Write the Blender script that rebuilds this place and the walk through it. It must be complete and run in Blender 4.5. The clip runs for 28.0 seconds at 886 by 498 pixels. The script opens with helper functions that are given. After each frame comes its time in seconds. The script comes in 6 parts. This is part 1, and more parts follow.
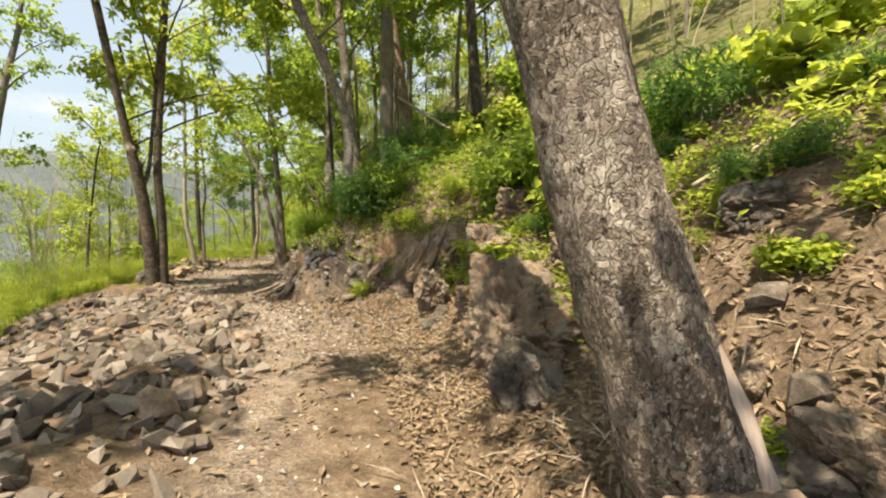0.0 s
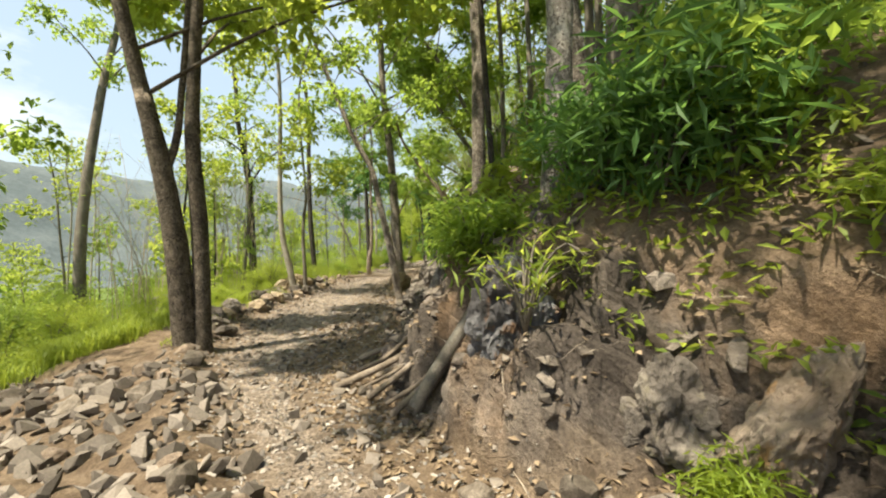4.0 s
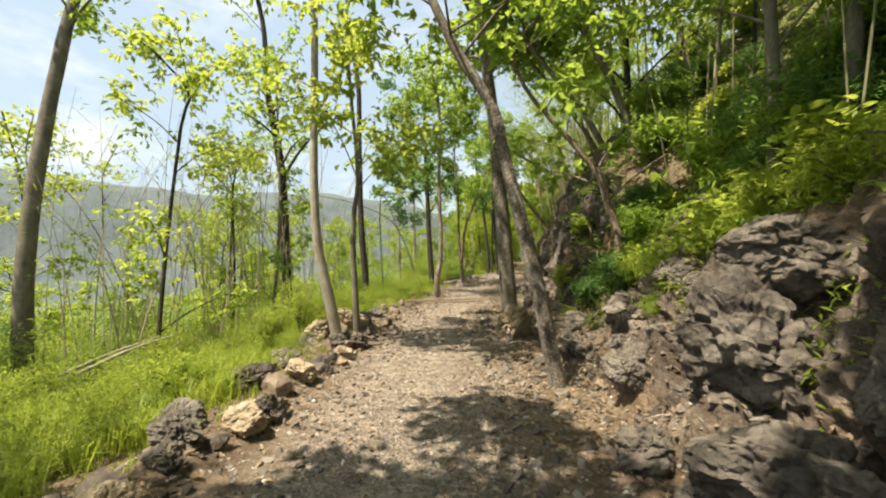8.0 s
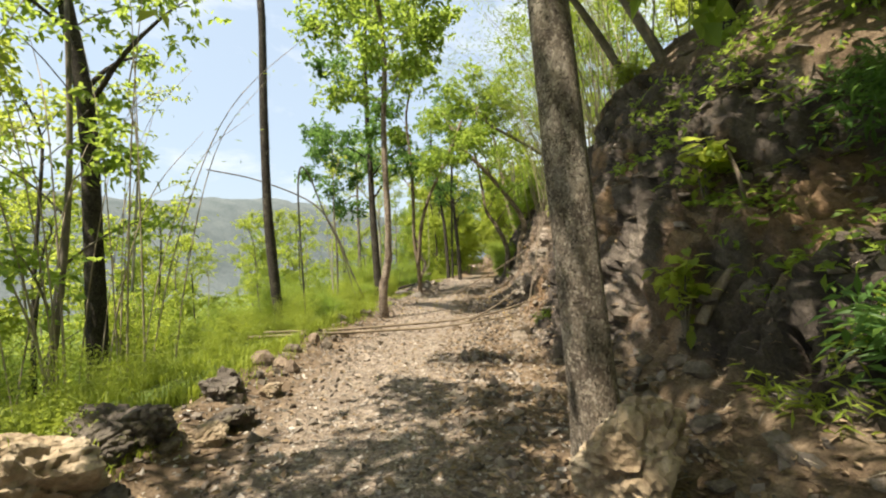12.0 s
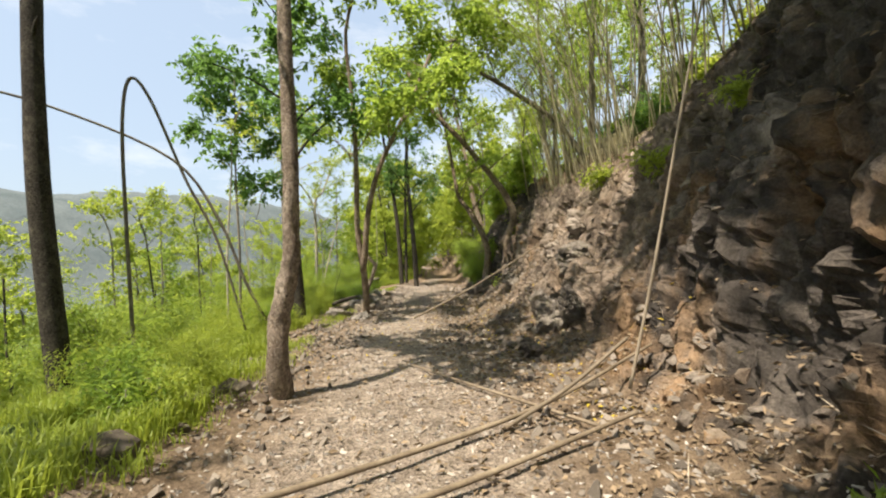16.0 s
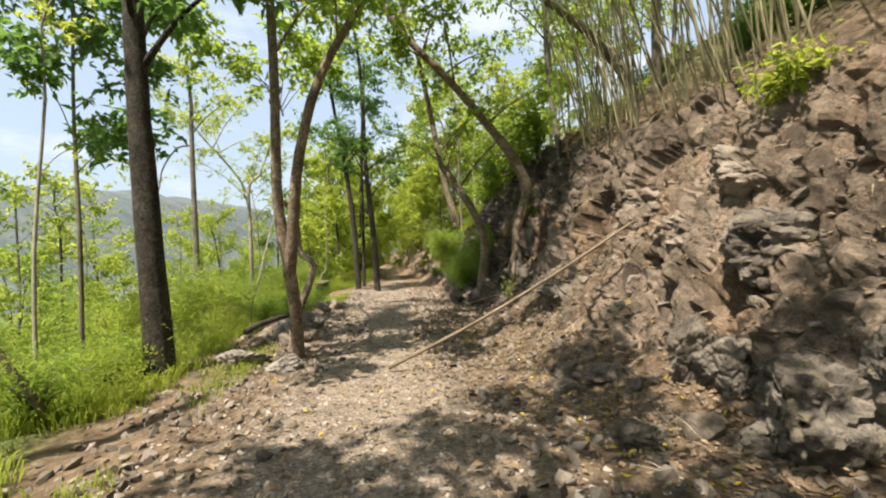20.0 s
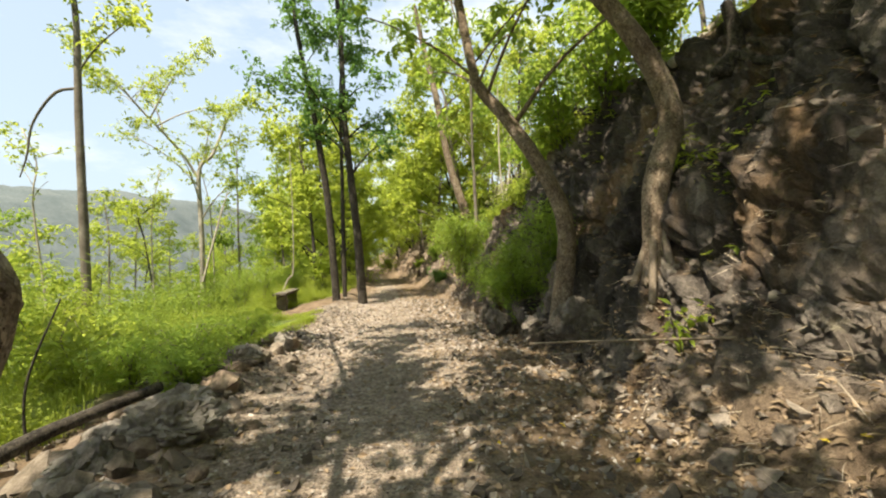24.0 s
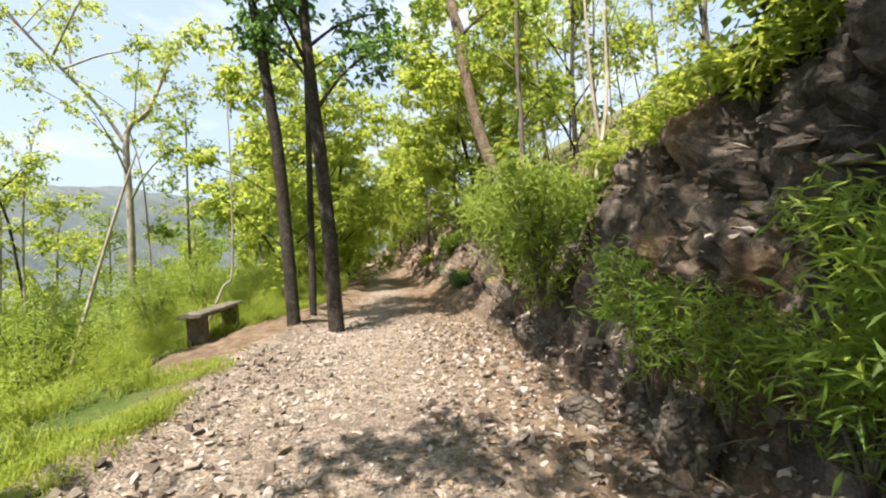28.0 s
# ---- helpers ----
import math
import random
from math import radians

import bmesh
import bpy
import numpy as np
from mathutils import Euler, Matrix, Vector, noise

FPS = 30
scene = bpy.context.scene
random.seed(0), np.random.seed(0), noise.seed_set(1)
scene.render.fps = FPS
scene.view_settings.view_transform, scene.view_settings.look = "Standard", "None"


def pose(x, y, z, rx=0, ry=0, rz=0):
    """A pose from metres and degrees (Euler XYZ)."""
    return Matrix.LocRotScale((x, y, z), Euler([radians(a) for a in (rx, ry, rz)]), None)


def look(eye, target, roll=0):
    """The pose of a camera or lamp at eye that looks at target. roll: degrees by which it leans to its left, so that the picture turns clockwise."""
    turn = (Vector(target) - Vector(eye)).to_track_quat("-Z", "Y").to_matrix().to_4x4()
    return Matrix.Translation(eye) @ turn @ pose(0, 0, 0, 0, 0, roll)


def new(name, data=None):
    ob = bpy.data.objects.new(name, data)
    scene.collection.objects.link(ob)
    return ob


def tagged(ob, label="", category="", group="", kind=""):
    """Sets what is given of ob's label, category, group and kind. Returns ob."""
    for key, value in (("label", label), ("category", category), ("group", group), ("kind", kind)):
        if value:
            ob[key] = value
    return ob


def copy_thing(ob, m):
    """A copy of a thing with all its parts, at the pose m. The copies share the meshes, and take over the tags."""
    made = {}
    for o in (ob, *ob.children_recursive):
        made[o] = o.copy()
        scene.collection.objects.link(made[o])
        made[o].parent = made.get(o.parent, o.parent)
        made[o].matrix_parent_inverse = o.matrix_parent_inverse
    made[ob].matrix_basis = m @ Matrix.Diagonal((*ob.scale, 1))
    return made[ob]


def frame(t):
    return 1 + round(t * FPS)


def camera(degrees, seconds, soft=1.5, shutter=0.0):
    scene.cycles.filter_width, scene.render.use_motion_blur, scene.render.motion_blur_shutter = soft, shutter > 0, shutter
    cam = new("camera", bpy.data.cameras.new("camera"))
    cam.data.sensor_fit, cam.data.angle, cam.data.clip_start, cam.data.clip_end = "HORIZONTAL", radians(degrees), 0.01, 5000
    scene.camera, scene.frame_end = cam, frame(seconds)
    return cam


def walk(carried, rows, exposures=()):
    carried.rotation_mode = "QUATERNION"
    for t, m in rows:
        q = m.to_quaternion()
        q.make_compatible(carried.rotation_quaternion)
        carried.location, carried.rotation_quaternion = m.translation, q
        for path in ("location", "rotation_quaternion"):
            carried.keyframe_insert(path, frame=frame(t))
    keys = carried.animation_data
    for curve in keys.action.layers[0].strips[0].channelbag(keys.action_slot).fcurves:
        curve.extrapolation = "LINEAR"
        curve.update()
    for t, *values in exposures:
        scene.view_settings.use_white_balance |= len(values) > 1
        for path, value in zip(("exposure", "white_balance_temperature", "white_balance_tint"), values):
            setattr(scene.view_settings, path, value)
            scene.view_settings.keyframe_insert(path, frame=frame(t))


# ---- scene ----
cam = camera(94.3, 28.0, 2.1)
PATH = [
    (0, (1.649, 6.1, 1.172), (1.453, 8.089, 1.126), -0.1),
    (0.5, (1.229, 6.698, 1.181), (0.874, 8.666, 1.142), -0.3),
    (1, (0.913, 7.314, 1.19), (0.445, 9.258, 1.158), -0.4),
    (1.5, (0.583, 7.948, 1.216), (0.04, 9.872, 1.187), -0.6),
    (2, (0.286, 8.613, 1.237), (-0.305, 10.524, 1.208), -0.7),
    (2.5, (-0.018, 9.288, 1.253), (-0.64, 11.188, 1.223), -0.7),
    (4.5, (-1.323, 11.538, 1.313), (-2.075, 13.392, 1.322), -1.1),
    (5, (-1.859, 12.195, 1.349), (-2.68, 14.019, 1.366), -1.1),
    (5.5, (-2.342, 12.696, 1.451), (-3.226, 14.489, 1.472), -1.1),
    (6, (-2.826, 13.154, 1.448), (-3.757, 14.923, 1.481), -1.0),
    (6.5, (-3.342, 13.587, 1.46), (-4.306, 15.339, 1.5), -1.1),
    (7, (-3.768, 14.103, 1.469), (-4.726, 15.857, 1.512), -1.2),
    (8, (-4.471, 15.274, 1.483), (-5.372, 17.059, 1.53), -1.3),
    (9, (-5.144, 16.485, 1.414), (-5.993, 18.295, 1.465), -1.8),
    (10, (-5.79, 17.775, 1.358), (-6.602, 19.602, 1.42), -2.1),
    (11, (-6.357, 18.985, 1.37), (-7.122, 20.831, 1.427), -2.8),
    (12, (-6.916, 20.27, 1.32), (-7.603, 22.147, 1.383), -2.5),
    (12.5, (-7.232, 20.906, 1.34), (-7.896, 22.792, 1.407), -2.8),
    (14.5, (-8.597, 23.723, 1.387), (-9.088, 25.661, 1.447), -2.4),
    (15, (-8.727, 24.33, 1.349), (-9.194, 26.274, 1.407), -2.4),
    (16, (-9.214, 25.517, 1.359), (-9.65, 27.468, 1.418), -2.4),
    (17, (-9.784, 26.584, 1.333), (-10.179, 28.543, 1.396), -2.5),
    (18, (-10.222, 27.555, 1.339), (-10.539, 29.529, 1.396), -2.9),
    (19, (-10.536, 28.668, 1.368), (-10.796, 30.65, 1.416), -3.1),
    (20, (-10.774, 29.929, 1.346), (-10.997, 31.916, 1.387), -3.0),
    (21, (-11.132, 31.245, 1.291), (-11.317, 33.236, 1.33), -3.3),
    (21.5, (-11.299, 31.867, 1.287), (-11.468, 33.86, 1.321), -3.5),
    (23.5, (-11.922, 34.138, 1.304), (-12.084, 36.131, 1.348), -3.2),
    (24, (-12.056, 34.749, 1.354), (-12.216, 36.742, 1.393), -3.3),
    (25, (-12.233, 36.114, 1.34), (-12.395, 38.107, 1.377), -3.3),
    (26, (-12.493, 37.497, 1.361), (-12.664, 39.489, 1.39), -3.5),
    (27, (-12.755, 38.869, 1.328), (-12.935, 40.861, 1.352), -3.5),
    (28, (-12.997, 40.197, 1.35), (-13.18, 42.188, 1.369), -3.4),
]
walk(cam, [(t, look(eye, target, roll)) for t, eye, target, roll in PATH], [(0, 1.22, 8000, 9), (2, 1.15, 7800, 7), (5, 1.27, 7300, 5), (7, 1.28, 7400, 6), (9, 1.06, 7600, 7), (12, 1.2, 7400, 9), (16, 1.1, 7200, 10), (18, 1.06, 7200, 10), (20, 1.16, 7250, 10), (21, 1.12, 7300, 9), (23.8, 1.3, 7600, 7), (25, 1.2, 7500, 8), (28, 1.35, 6900, 13)])

# ---- light: sky, one sun, exposure ----
SUN_AZ, SUN_EL = 208.0, 66.0      # compass bearing from +y clockwise, and height
world = bpy.data.worlds.new("sky")
scene.world = world
world.use_nodes = True
wn = world.node_tree.nodes
wl = world.node_tree.links
wn.clear()
sky = wn.new("ShaderNodeTexSky")
sky.sky_type = "NISHITA"
sky.sun_disc = False
sky.sun_elevation = radians(SUN_EL)
sky.sun_rotation = radians(SUN_AZ)
sky.air_density, sky.dust_density, sky.ozone_density = 1.3, 3.0, 1.2
wtex = wn.new("ShaderNodeTexCoord")
wmap = wn.new("ShaderNodeMapping")
wmap.inputs["Scale"].default_value = (1.0, 1.0, 2.6)
cloud = wn.new("ShaderNodeTexNoise")
cloud.inputs["Scale"].default_value = 2.2
cloud.inputs["Detail"].default_value = 7.0
cloud.inputs["Roughness"].default_value = 0.6
cramp = wn.new("ShaderNodeValToRGB")
cramp.color_ramp.elements[0].position, cramp.color_ramp.elements[1].position = 0.5, 0.84
cmix = wn.new("ShaderNodeMixRGB")
cmix.inputs["Color2"].default_value = (8.5, 8.7, 9.0, 1.0)
veil = wn.new("ShaderNodeMixRGB")
veil.inputs["Fac"].default_value = 0.5
veil.inputs["Color2"].default_value = (5.2, 6.7, 9.0, 1.0)
wbg = wn.new("ShaderNodeBackground")
wbg.inputs["Strength"].default_value = 0.075
wout = wn.new("ShaderNodeOutputWorld")
wl.new(wtex.outputs["Generated"], wmap.inputs["Vector"])
wl.new(wmap.outputs["Vector"], cloud.inputs["Vector"])
wl.new(cloud.outputs["Fac"], cramp.inputs["Fac"])
wl.new(cramp.outputs["Color"], cmix.inputs["Fac"])
wl.new(sky.outputs["Color"], veil.inputs["Color1"])
wl.new(veil.outputs["Color"], cmix.inputs["Color1"])
wl.new(cmix.outputs["Color"], wbg.inputs["Color"])
wl.new(wbg.outputs["Background"], wout.inputs["Surface"])

lamp = bpy.data.lights.new("sun", "SUN")
lamp.energy, lamp.angle, lamp.color = 5.0, radians(0.6), (1.0, 0.94, 0.84)
sun_ob = new("sun", lamp)
az, el = radians(SUN_AZ), radians(SUN_EL)
sun_dir = Vector((math.sin(az) * math.cos(el), math.cos(az) * math.cos(el), math.sin(el)))
sun_ob.matrix_world = look(sun_dir * 40, (0, 0, 0))

# ---- materials ----
TONE = 0.8      # scales the base colours below down evenly, against a raised exposure


def toned(c):
    return tuple(k * TONE for k in c)


def nodes_of(name):
    m = bpy.data.materials.new(name)
    m.use_nodes = True
    nt = m.node_tree
    return m, nt, nt.nodes["Principled BSDF"], nt.nodes["Material Output"]


def add(nt, kind, **values):
    n = nt.nodes.new(kind)
    for key, v in values.items():
        n.inputs[key.replace("_", " ")].default_value = v
    return n


def coords(nt, scale=(1, 1, 1), local=False):
    if local:
        tc = nt.nodes.new("ShaderNodeTexCoord").outputs["Object"]
    else:
        tc = nt.nodes.new("ShaderNodeNewGeometry").outputs["Position"]
    mp = add(nt, "ShaderNodeMapping", Scale=scale)
    nt.links.new(tc, mp.inputs["Vector"])
    return mp.outputs["Vector"]


def noise_tex(nt, vec, scale, detail=5.0, rough=0.6):
    n = add(nt, "ShaderNodeTexNoise", Scale=scale, Detail=detail, Roughness=rough)
    nt.links.new(vec, n.inputs["Vector"])
    return n.outputs["Fac"]


def ramp(nt, fac, *stops):
    r = nt.nodes.new("ShaderNodeValToRGB")
    while len(r.color_ramp.elements) < len(stops):
        r.color_ramp.elements.new(0.5)
    for e, (p, c) in zip(r.color_ramp.elements, stops):
        e.position = p
        e.color = (*c, 1) if len(c) == 3 else c
    nt.links.new(fac, r.inputs["Fac"])
    return r.outputs["Color"]


def mix(nt, fac, a, b, mode="MIX"):
    n = nt.nodes.new("ShaderNodeMixRGB")
    n.blend_type = mode
    for sock, v in ((n.inputs["Fac"], fac), (n.inputs["Color1"], a), (n.inputs["Color2"], b)):
        if isinstance(v, (int, float)):
            sock.default_value = v
        elif isinstance(v, tuple):
            sock.default_value = (*v, 1)
        else:
            nt.links.new(v, sock)
    return n.outputs["Color"]


def bump(nt, bsdf, height, strength=0.5, distance=0.03):
    b = add(nt, "ShaderNodeBump", Strength=strength, Distance=distance)
    nt.links.new(height, b.inputs["Height"])
    nt.links.new(b.outputs["Normal"], bsdf.inputs["Normal"])


def varied(name, dark, mid, light, scale=3.0, rough=0.85, bump_scale=25.0, strength=0.5, distance=0.02, stretch=(1, 1, 1), spots=None, local=False, per_object=0.0):
    """A surface with large stains, fine grain and relief."""
    m, nt, bs, out = nodes_of(name)
    dark, mid, light = toned(dark), toned(mid), toned(light)
    v = coords(nt, stretch, local)
    big, fine = noise_tex(nt, v, scale, 6.0, 0.65), noise_tex(nt, v, bump_scale, 6.0, 0.7)
    col = ramp(nt, big, (0.3, dark), (0.5, mid), (0.72, light))
    col = mix(nt, 0.45, col, ramp(nt, fine, (0.25, (0.25, 0.25, 0.25)), (0.75, (0.85, 0.85, 0.85))), "OVERLAY")
    if spots:
        where = ramp(nt, noise_tex(nt, v, scale * 2.7, 4.0, 0.6), (0.56, (0, 0, 0)), (0.66, (1, 1, 1)))
        col = mix(nt, where, col, spots)
    if per_object:
        info = nt.nodes.new("ShaderNodeObjectInfo")
        tint = ramp(nt, info.outputs["Random"], (0.0, (0.5 - per_object,) * 3), (1.0, (0.5 + per_object,) * 3))
        col = mix(nt, 0.8, col, tint, "OVERLAY")
    nt.links.new(col, bs.inputs["Base Color"])
    bs.inputs["Roughness"].default_value = rough
    bs.inputs["Specular IOR Level"].default_value = 0.25
    both = nt.nodes.new("ShaderNodeMath")
    both.operation = "ADD"
    nt.links.new(big, both.inputs[0])
    nt.links.new(fine, both.inputs[1])
    bump(nt, bs, both.outputs[0], strength, distance)
    return m


def bark(name, dark, light, patch, crack=14.0, depth=0.03, plates=True, gaps=0.6):
    """Bark of small flakes, each of its own tone, running up the trunk, with paler lichen."""
    m, nt, bs, out = nodes_of(name)
    dark, light, patch = toned(dark), toned(light), toned(patch)
    v = coords(nt, (1, 1, 0.72), True)
    warp = add(nt, "ShaderNodeTexNoise", Scale=16.0, Detail=5.0)
    nt.links.new(v, warp.inputs["Vector"])
    wv = mix(nt, 0.12, v, warp.outputs["Color"], "ADD")
    edge_t = nt.nodes.new("ShaderNodeTexVoronoi")
    edge_t.feature = "DISTANCE_TO_EDGE"
    cell_t = nt.nodes.new("ShaderNodeTexVoronoi")
    for n in (edge_t, cell_t):
        n.inputs["Scale"].default_value = crack
        n.inputs["Randomness"].default_value = 1.0
        nt.links.new(wv, n.inputs["Vector"])
    edge = ramp(nt, edge_t.outputs["Distance"], (0.0, (0, 0, 0)), (0.12, (1, 1, 1)))
    tone = nt.nodes.new("ShaderNodeSeparateColor")
    nt.links.new(cell_t.outputs["Color"], tone.inputs["Color"])
    big = noise_tex(nt, v, 4.0, 7.0, 0.72)
    fine = noise_tex(nt, v, 70.0, 5.0, 0.75)
    plate = ramp(nt, big, (0.32, dark), (0.52, light), (0.7, patch))
    if plates:
        plate = mix(nt, 0.6, plate, ramp(nt, tone.outputs[0], (0.0, (0.22,) * 3), (0.7, (0.5,) * 3), (1.0, (0.85,) * 3)), "OVERLAY")
        cracked = ramp(nt, noise_tex(nt, v, 5.0, 4.0), (0.45, (0, 0, 0)), (0.6, (1, 1, 1)))
        gap = mix(nt, cracked, plate, tuple(c * gaps for c in dark))
        plate = mix(nt, edge, gap, plate)
        chip = ramp(nt, noise_tex(nt, v, 52.0, 3.0, 0.6), (0.57, (0, 0, 0)), (0.61, (1, 1, 1)))
        pit = ramp(nt, noise_tex(nt, v, 38.0, 3.0, 0.65), (0.36, (1, 1, 1)), (0.42, (0, 0, 0)))
        plate = mix(nt, pit, plate, tuple(c * 0.7 for c in dark))
        plate = mix(nt, chip, plate, mix(nt, 0.6, plate, patch))
    col = mix(nt, 0.55, plate, ramp(nt, fine, (0.28, (0.18,) * 3), (0.72, (0.82,) * 3)), "OVERLAY")
    nt.links.new(col, bs.inputs["Base Color"])
    bs.inputs["Roughness"].default_value = 0.92
    bs.inputs["Specular IOR Level"].default_value = 0.15
    hgt = mix(nt, 0.45, mix(nt, 0.5, edge, tone.outputs[1]) if plates else big, fine)
    bump(nt, bs, hgt, 1.0, depth)
    return m


def leaf(name, dark, light, trans, rough=0.5, through_light=0.45):
    """Leaf: coloured by clump, glossy on top, lit through from behind."""
    m, nt, bs, out = nodes_of(name)
    dark, light, trans = toned(dark), toned(light), tuple(k * 0.9 for k in trans)
    geo = nt.nodes.new("ShaderNodeNewGeometry")
    v = coords(nt)
    col = ramp(nt, geo.outputs["Random Per Island"], (0.0, dark), (0.6, light), (1.0, tuple(min(1, c * 1.25) for c in light)))
    col = mix(nt, 0.35, col, ramp(nt, noise_tex(nt, v, 0.8, 2.0), (0.3, dark), (0.7, light)))
    nt.links.new(col, bs.inputs["Base Color"])
    bs.inputs["Roughness"].default_value = rough
    bs.inputs["Specular IOR Level"].default_value = 0.3
    tr = nt.nodes.new("ShaderNodeBsdfTranslucent")
    tcol = mix(nt, 0.5, col, trans)
    nt.links.new(tcol, tr.inputs["Color"])
    ms = nt.nodes.new("ShaderNodeMixShader")
    ms.inputs["Fac"].default_value = through_light
    nt.links.new(bs.outputs["BSDF"], ms.inputs[1])
    nt.links.new(tr.outputs["BSDF"], ms.inputs[2])
    nt.links.new(ms.outputs["Shader"], out.inputs["Surface"])
    return m


LEAF_BRIGHT = leaf("leaf_bright", (0.115, 0.185, 0.03), (0.27, 0.38, 0.06), (0.8, 0.85, 0.15), through_light=0.62)
LEAF_MID = leaf("leaf_mid", (0.08, 0.155, 0.032), (0.185, 0.31, 0.058), (0.66, 0.8, 0.13), through_light=0.6)
LEAF_DEEP = leaf("leaf_deep", (0.05, 0.115, 0.035), (0.105, 0.21, 0.06), (0.34, 0.58, 0.12), through_light=0.48)
LEAF_BAMBOO = leaf("leaf_bamboo", (0.115, 0.19, 0.034), (0.26, 0.37, 0.07), (0.6, 0.7, 0.12), through_light=0.5)
GRASS_MAT = leaf("grass_blade", (0.15, 0.205, 0.03), (0.33, 0.41, 0.07), (0.66, 0.74, 0.1), through_light=0.48)
DRY_LEAF = leaf("dry_leaf", (0.14, 0.098, 0.062), (0.35, 0.262, 0.175), (0.4, 0.25, 0.1), 0.8, 0.15)
YELLOW_LEAF = leaf("yellow_leaf", (0.55, 0.38, 0.04), (0.7, 0.55, 0.07), (0.7, 0.55, 0.05), 0.6, 0.3)

BARK_ROUGH = bark("bark_flaking", (0.10, 0.08, 0.066), (0.26, 0.22, 0.18), (0.52, 0.47, 0.4), 42.0, 0.022)
BARK_FLAKE = bark("bark_peeling", (0.085, 0.068, 0.056), (0.25, 0.21, 0.175), (0.54, 0.49, 0.43), 36.0, 0.02, True, 1.8)
BARK_GREY = bark("bark_grey", (0.11, 0.095, 0.08), (0.2, 0.175, 0.145), (0.3, 0.275, 0.23), 26.0, 0.008, False)
BARK_DARK = bark("bark_dark", (0.035, 0.03, 0.027), (0.075, 0.065, 0.055), (0.13, 0.115, 0.095), 26.0, 0.012)
BARK_BROWN = bark("bark_brown", (0.15, 0.105, 0.075), (0.28, 0.215, 0.16), (0.42, 0.35, 0.28), 30.0, 0.012)
BARK_TAN = bark("bark_tan", (0.17, 0.125, 0.098), (0.37, 0.295, 0.24), (0.56, 0.48, 0.41), 38.0, 0.02, True, 1.2)
BARK_TWIN = bark("bark_furrowed", (0.06, 0.048, 0.038), (0.15, 0.122, 0.095), (0.27, 0.23, 0.18), 24.0, 0.016)
BARK_PALE = bark("bark_pale", (0.25, 0.22, 0.18), (0.4, 0.36, 0.3), (0.55, 0.51, 0.44), 24.0, 0.008, False)
BARK_LICHEN = bark("bark_lichen", (0.12, 0.1, 0.085), (0.3, 0.27, 0.235), (0.52, 0.49, 0.44), 20.0, 0.016)
BARE_WOOD = varied("bare_wood", (0.3, 0.225, 0.185), (0.43, 0.345, 0.3), (0.53, 0.45, 0.4), 6.0, 0.75, 70.0, 0.4, 0.006, (1, 1, 0.2), None, True)
ORANGE_WOOD = varied("orange_wood", (0.26, 0.15, 0.08), (0.42, 0.265, 0.15), (0.55, 0.39, 0.25), 6.0, 0.75, 60.0, 0.4, 0.006, (1, 1, 0.2), None, True)
DEAD_WOOD = varied("dead_wood", (0.2, 0.16, 0.12), (0.36, 0.3, 0.23), (0.5, 0.43, 0.35), 5.0, 0.85, 60.0, 0.5, 0.006, (1, 1, 0.3), None, True)
CULM = varied("bamboo_culm", (0.13, 0.12, 0.07), (0.27, 0.245, 0.15), (0.42, 0.385, 0.25), 2.0, 0.55, 40.0, 0.2, 0.004, (1, 1, 0.25), None, True, 0.2)
CULM_DRY = varied("bamboo_dry", (0.11, 0.085, 0.06), (0.2, 0.155, 0.11), (0.32, 0.26, 0.19), 2.5, 0.6, 40.0, 0.2, 0.004, (1, 1, 1), None, True)
STONE = varied("limestone", (0.095, 0.077, 0.06), (0.2, 0.165, 0.132), (0.34, 0.29, 0.24), 4.0, 0.9, 32.0, 0.8, 0.02, (1, 1, 1), None, True, 0.22)
STONE_WARM = varied("stone_warm", (0.14, 0.1, 0.075), (0.27, 0.205, 0.155), (0.4, 0.32, 0.25), 4.0, 0.9, 32.0, 0.8, 0.02, (1, 1, 1), None, True, 0.2)
BOULDER = varied("weathered_rock", (0.06, 0.05, 0.043), (0.175, 0.15, 0.13), (0.38, 0.335, 0.285), 3.0, 0.92, 20.0, 1.0, 0.06, (1, 1, 1), (0.2, 0.175, 0.13), False)
BENCH_MAT = varied("old_concrete", (0.07, 0.06, 0.05), (0.14, 0.12, 0.1), (0.24, 0.215, 0.18), 5.0, 0.9, 40.0, 0.5, 0.01)


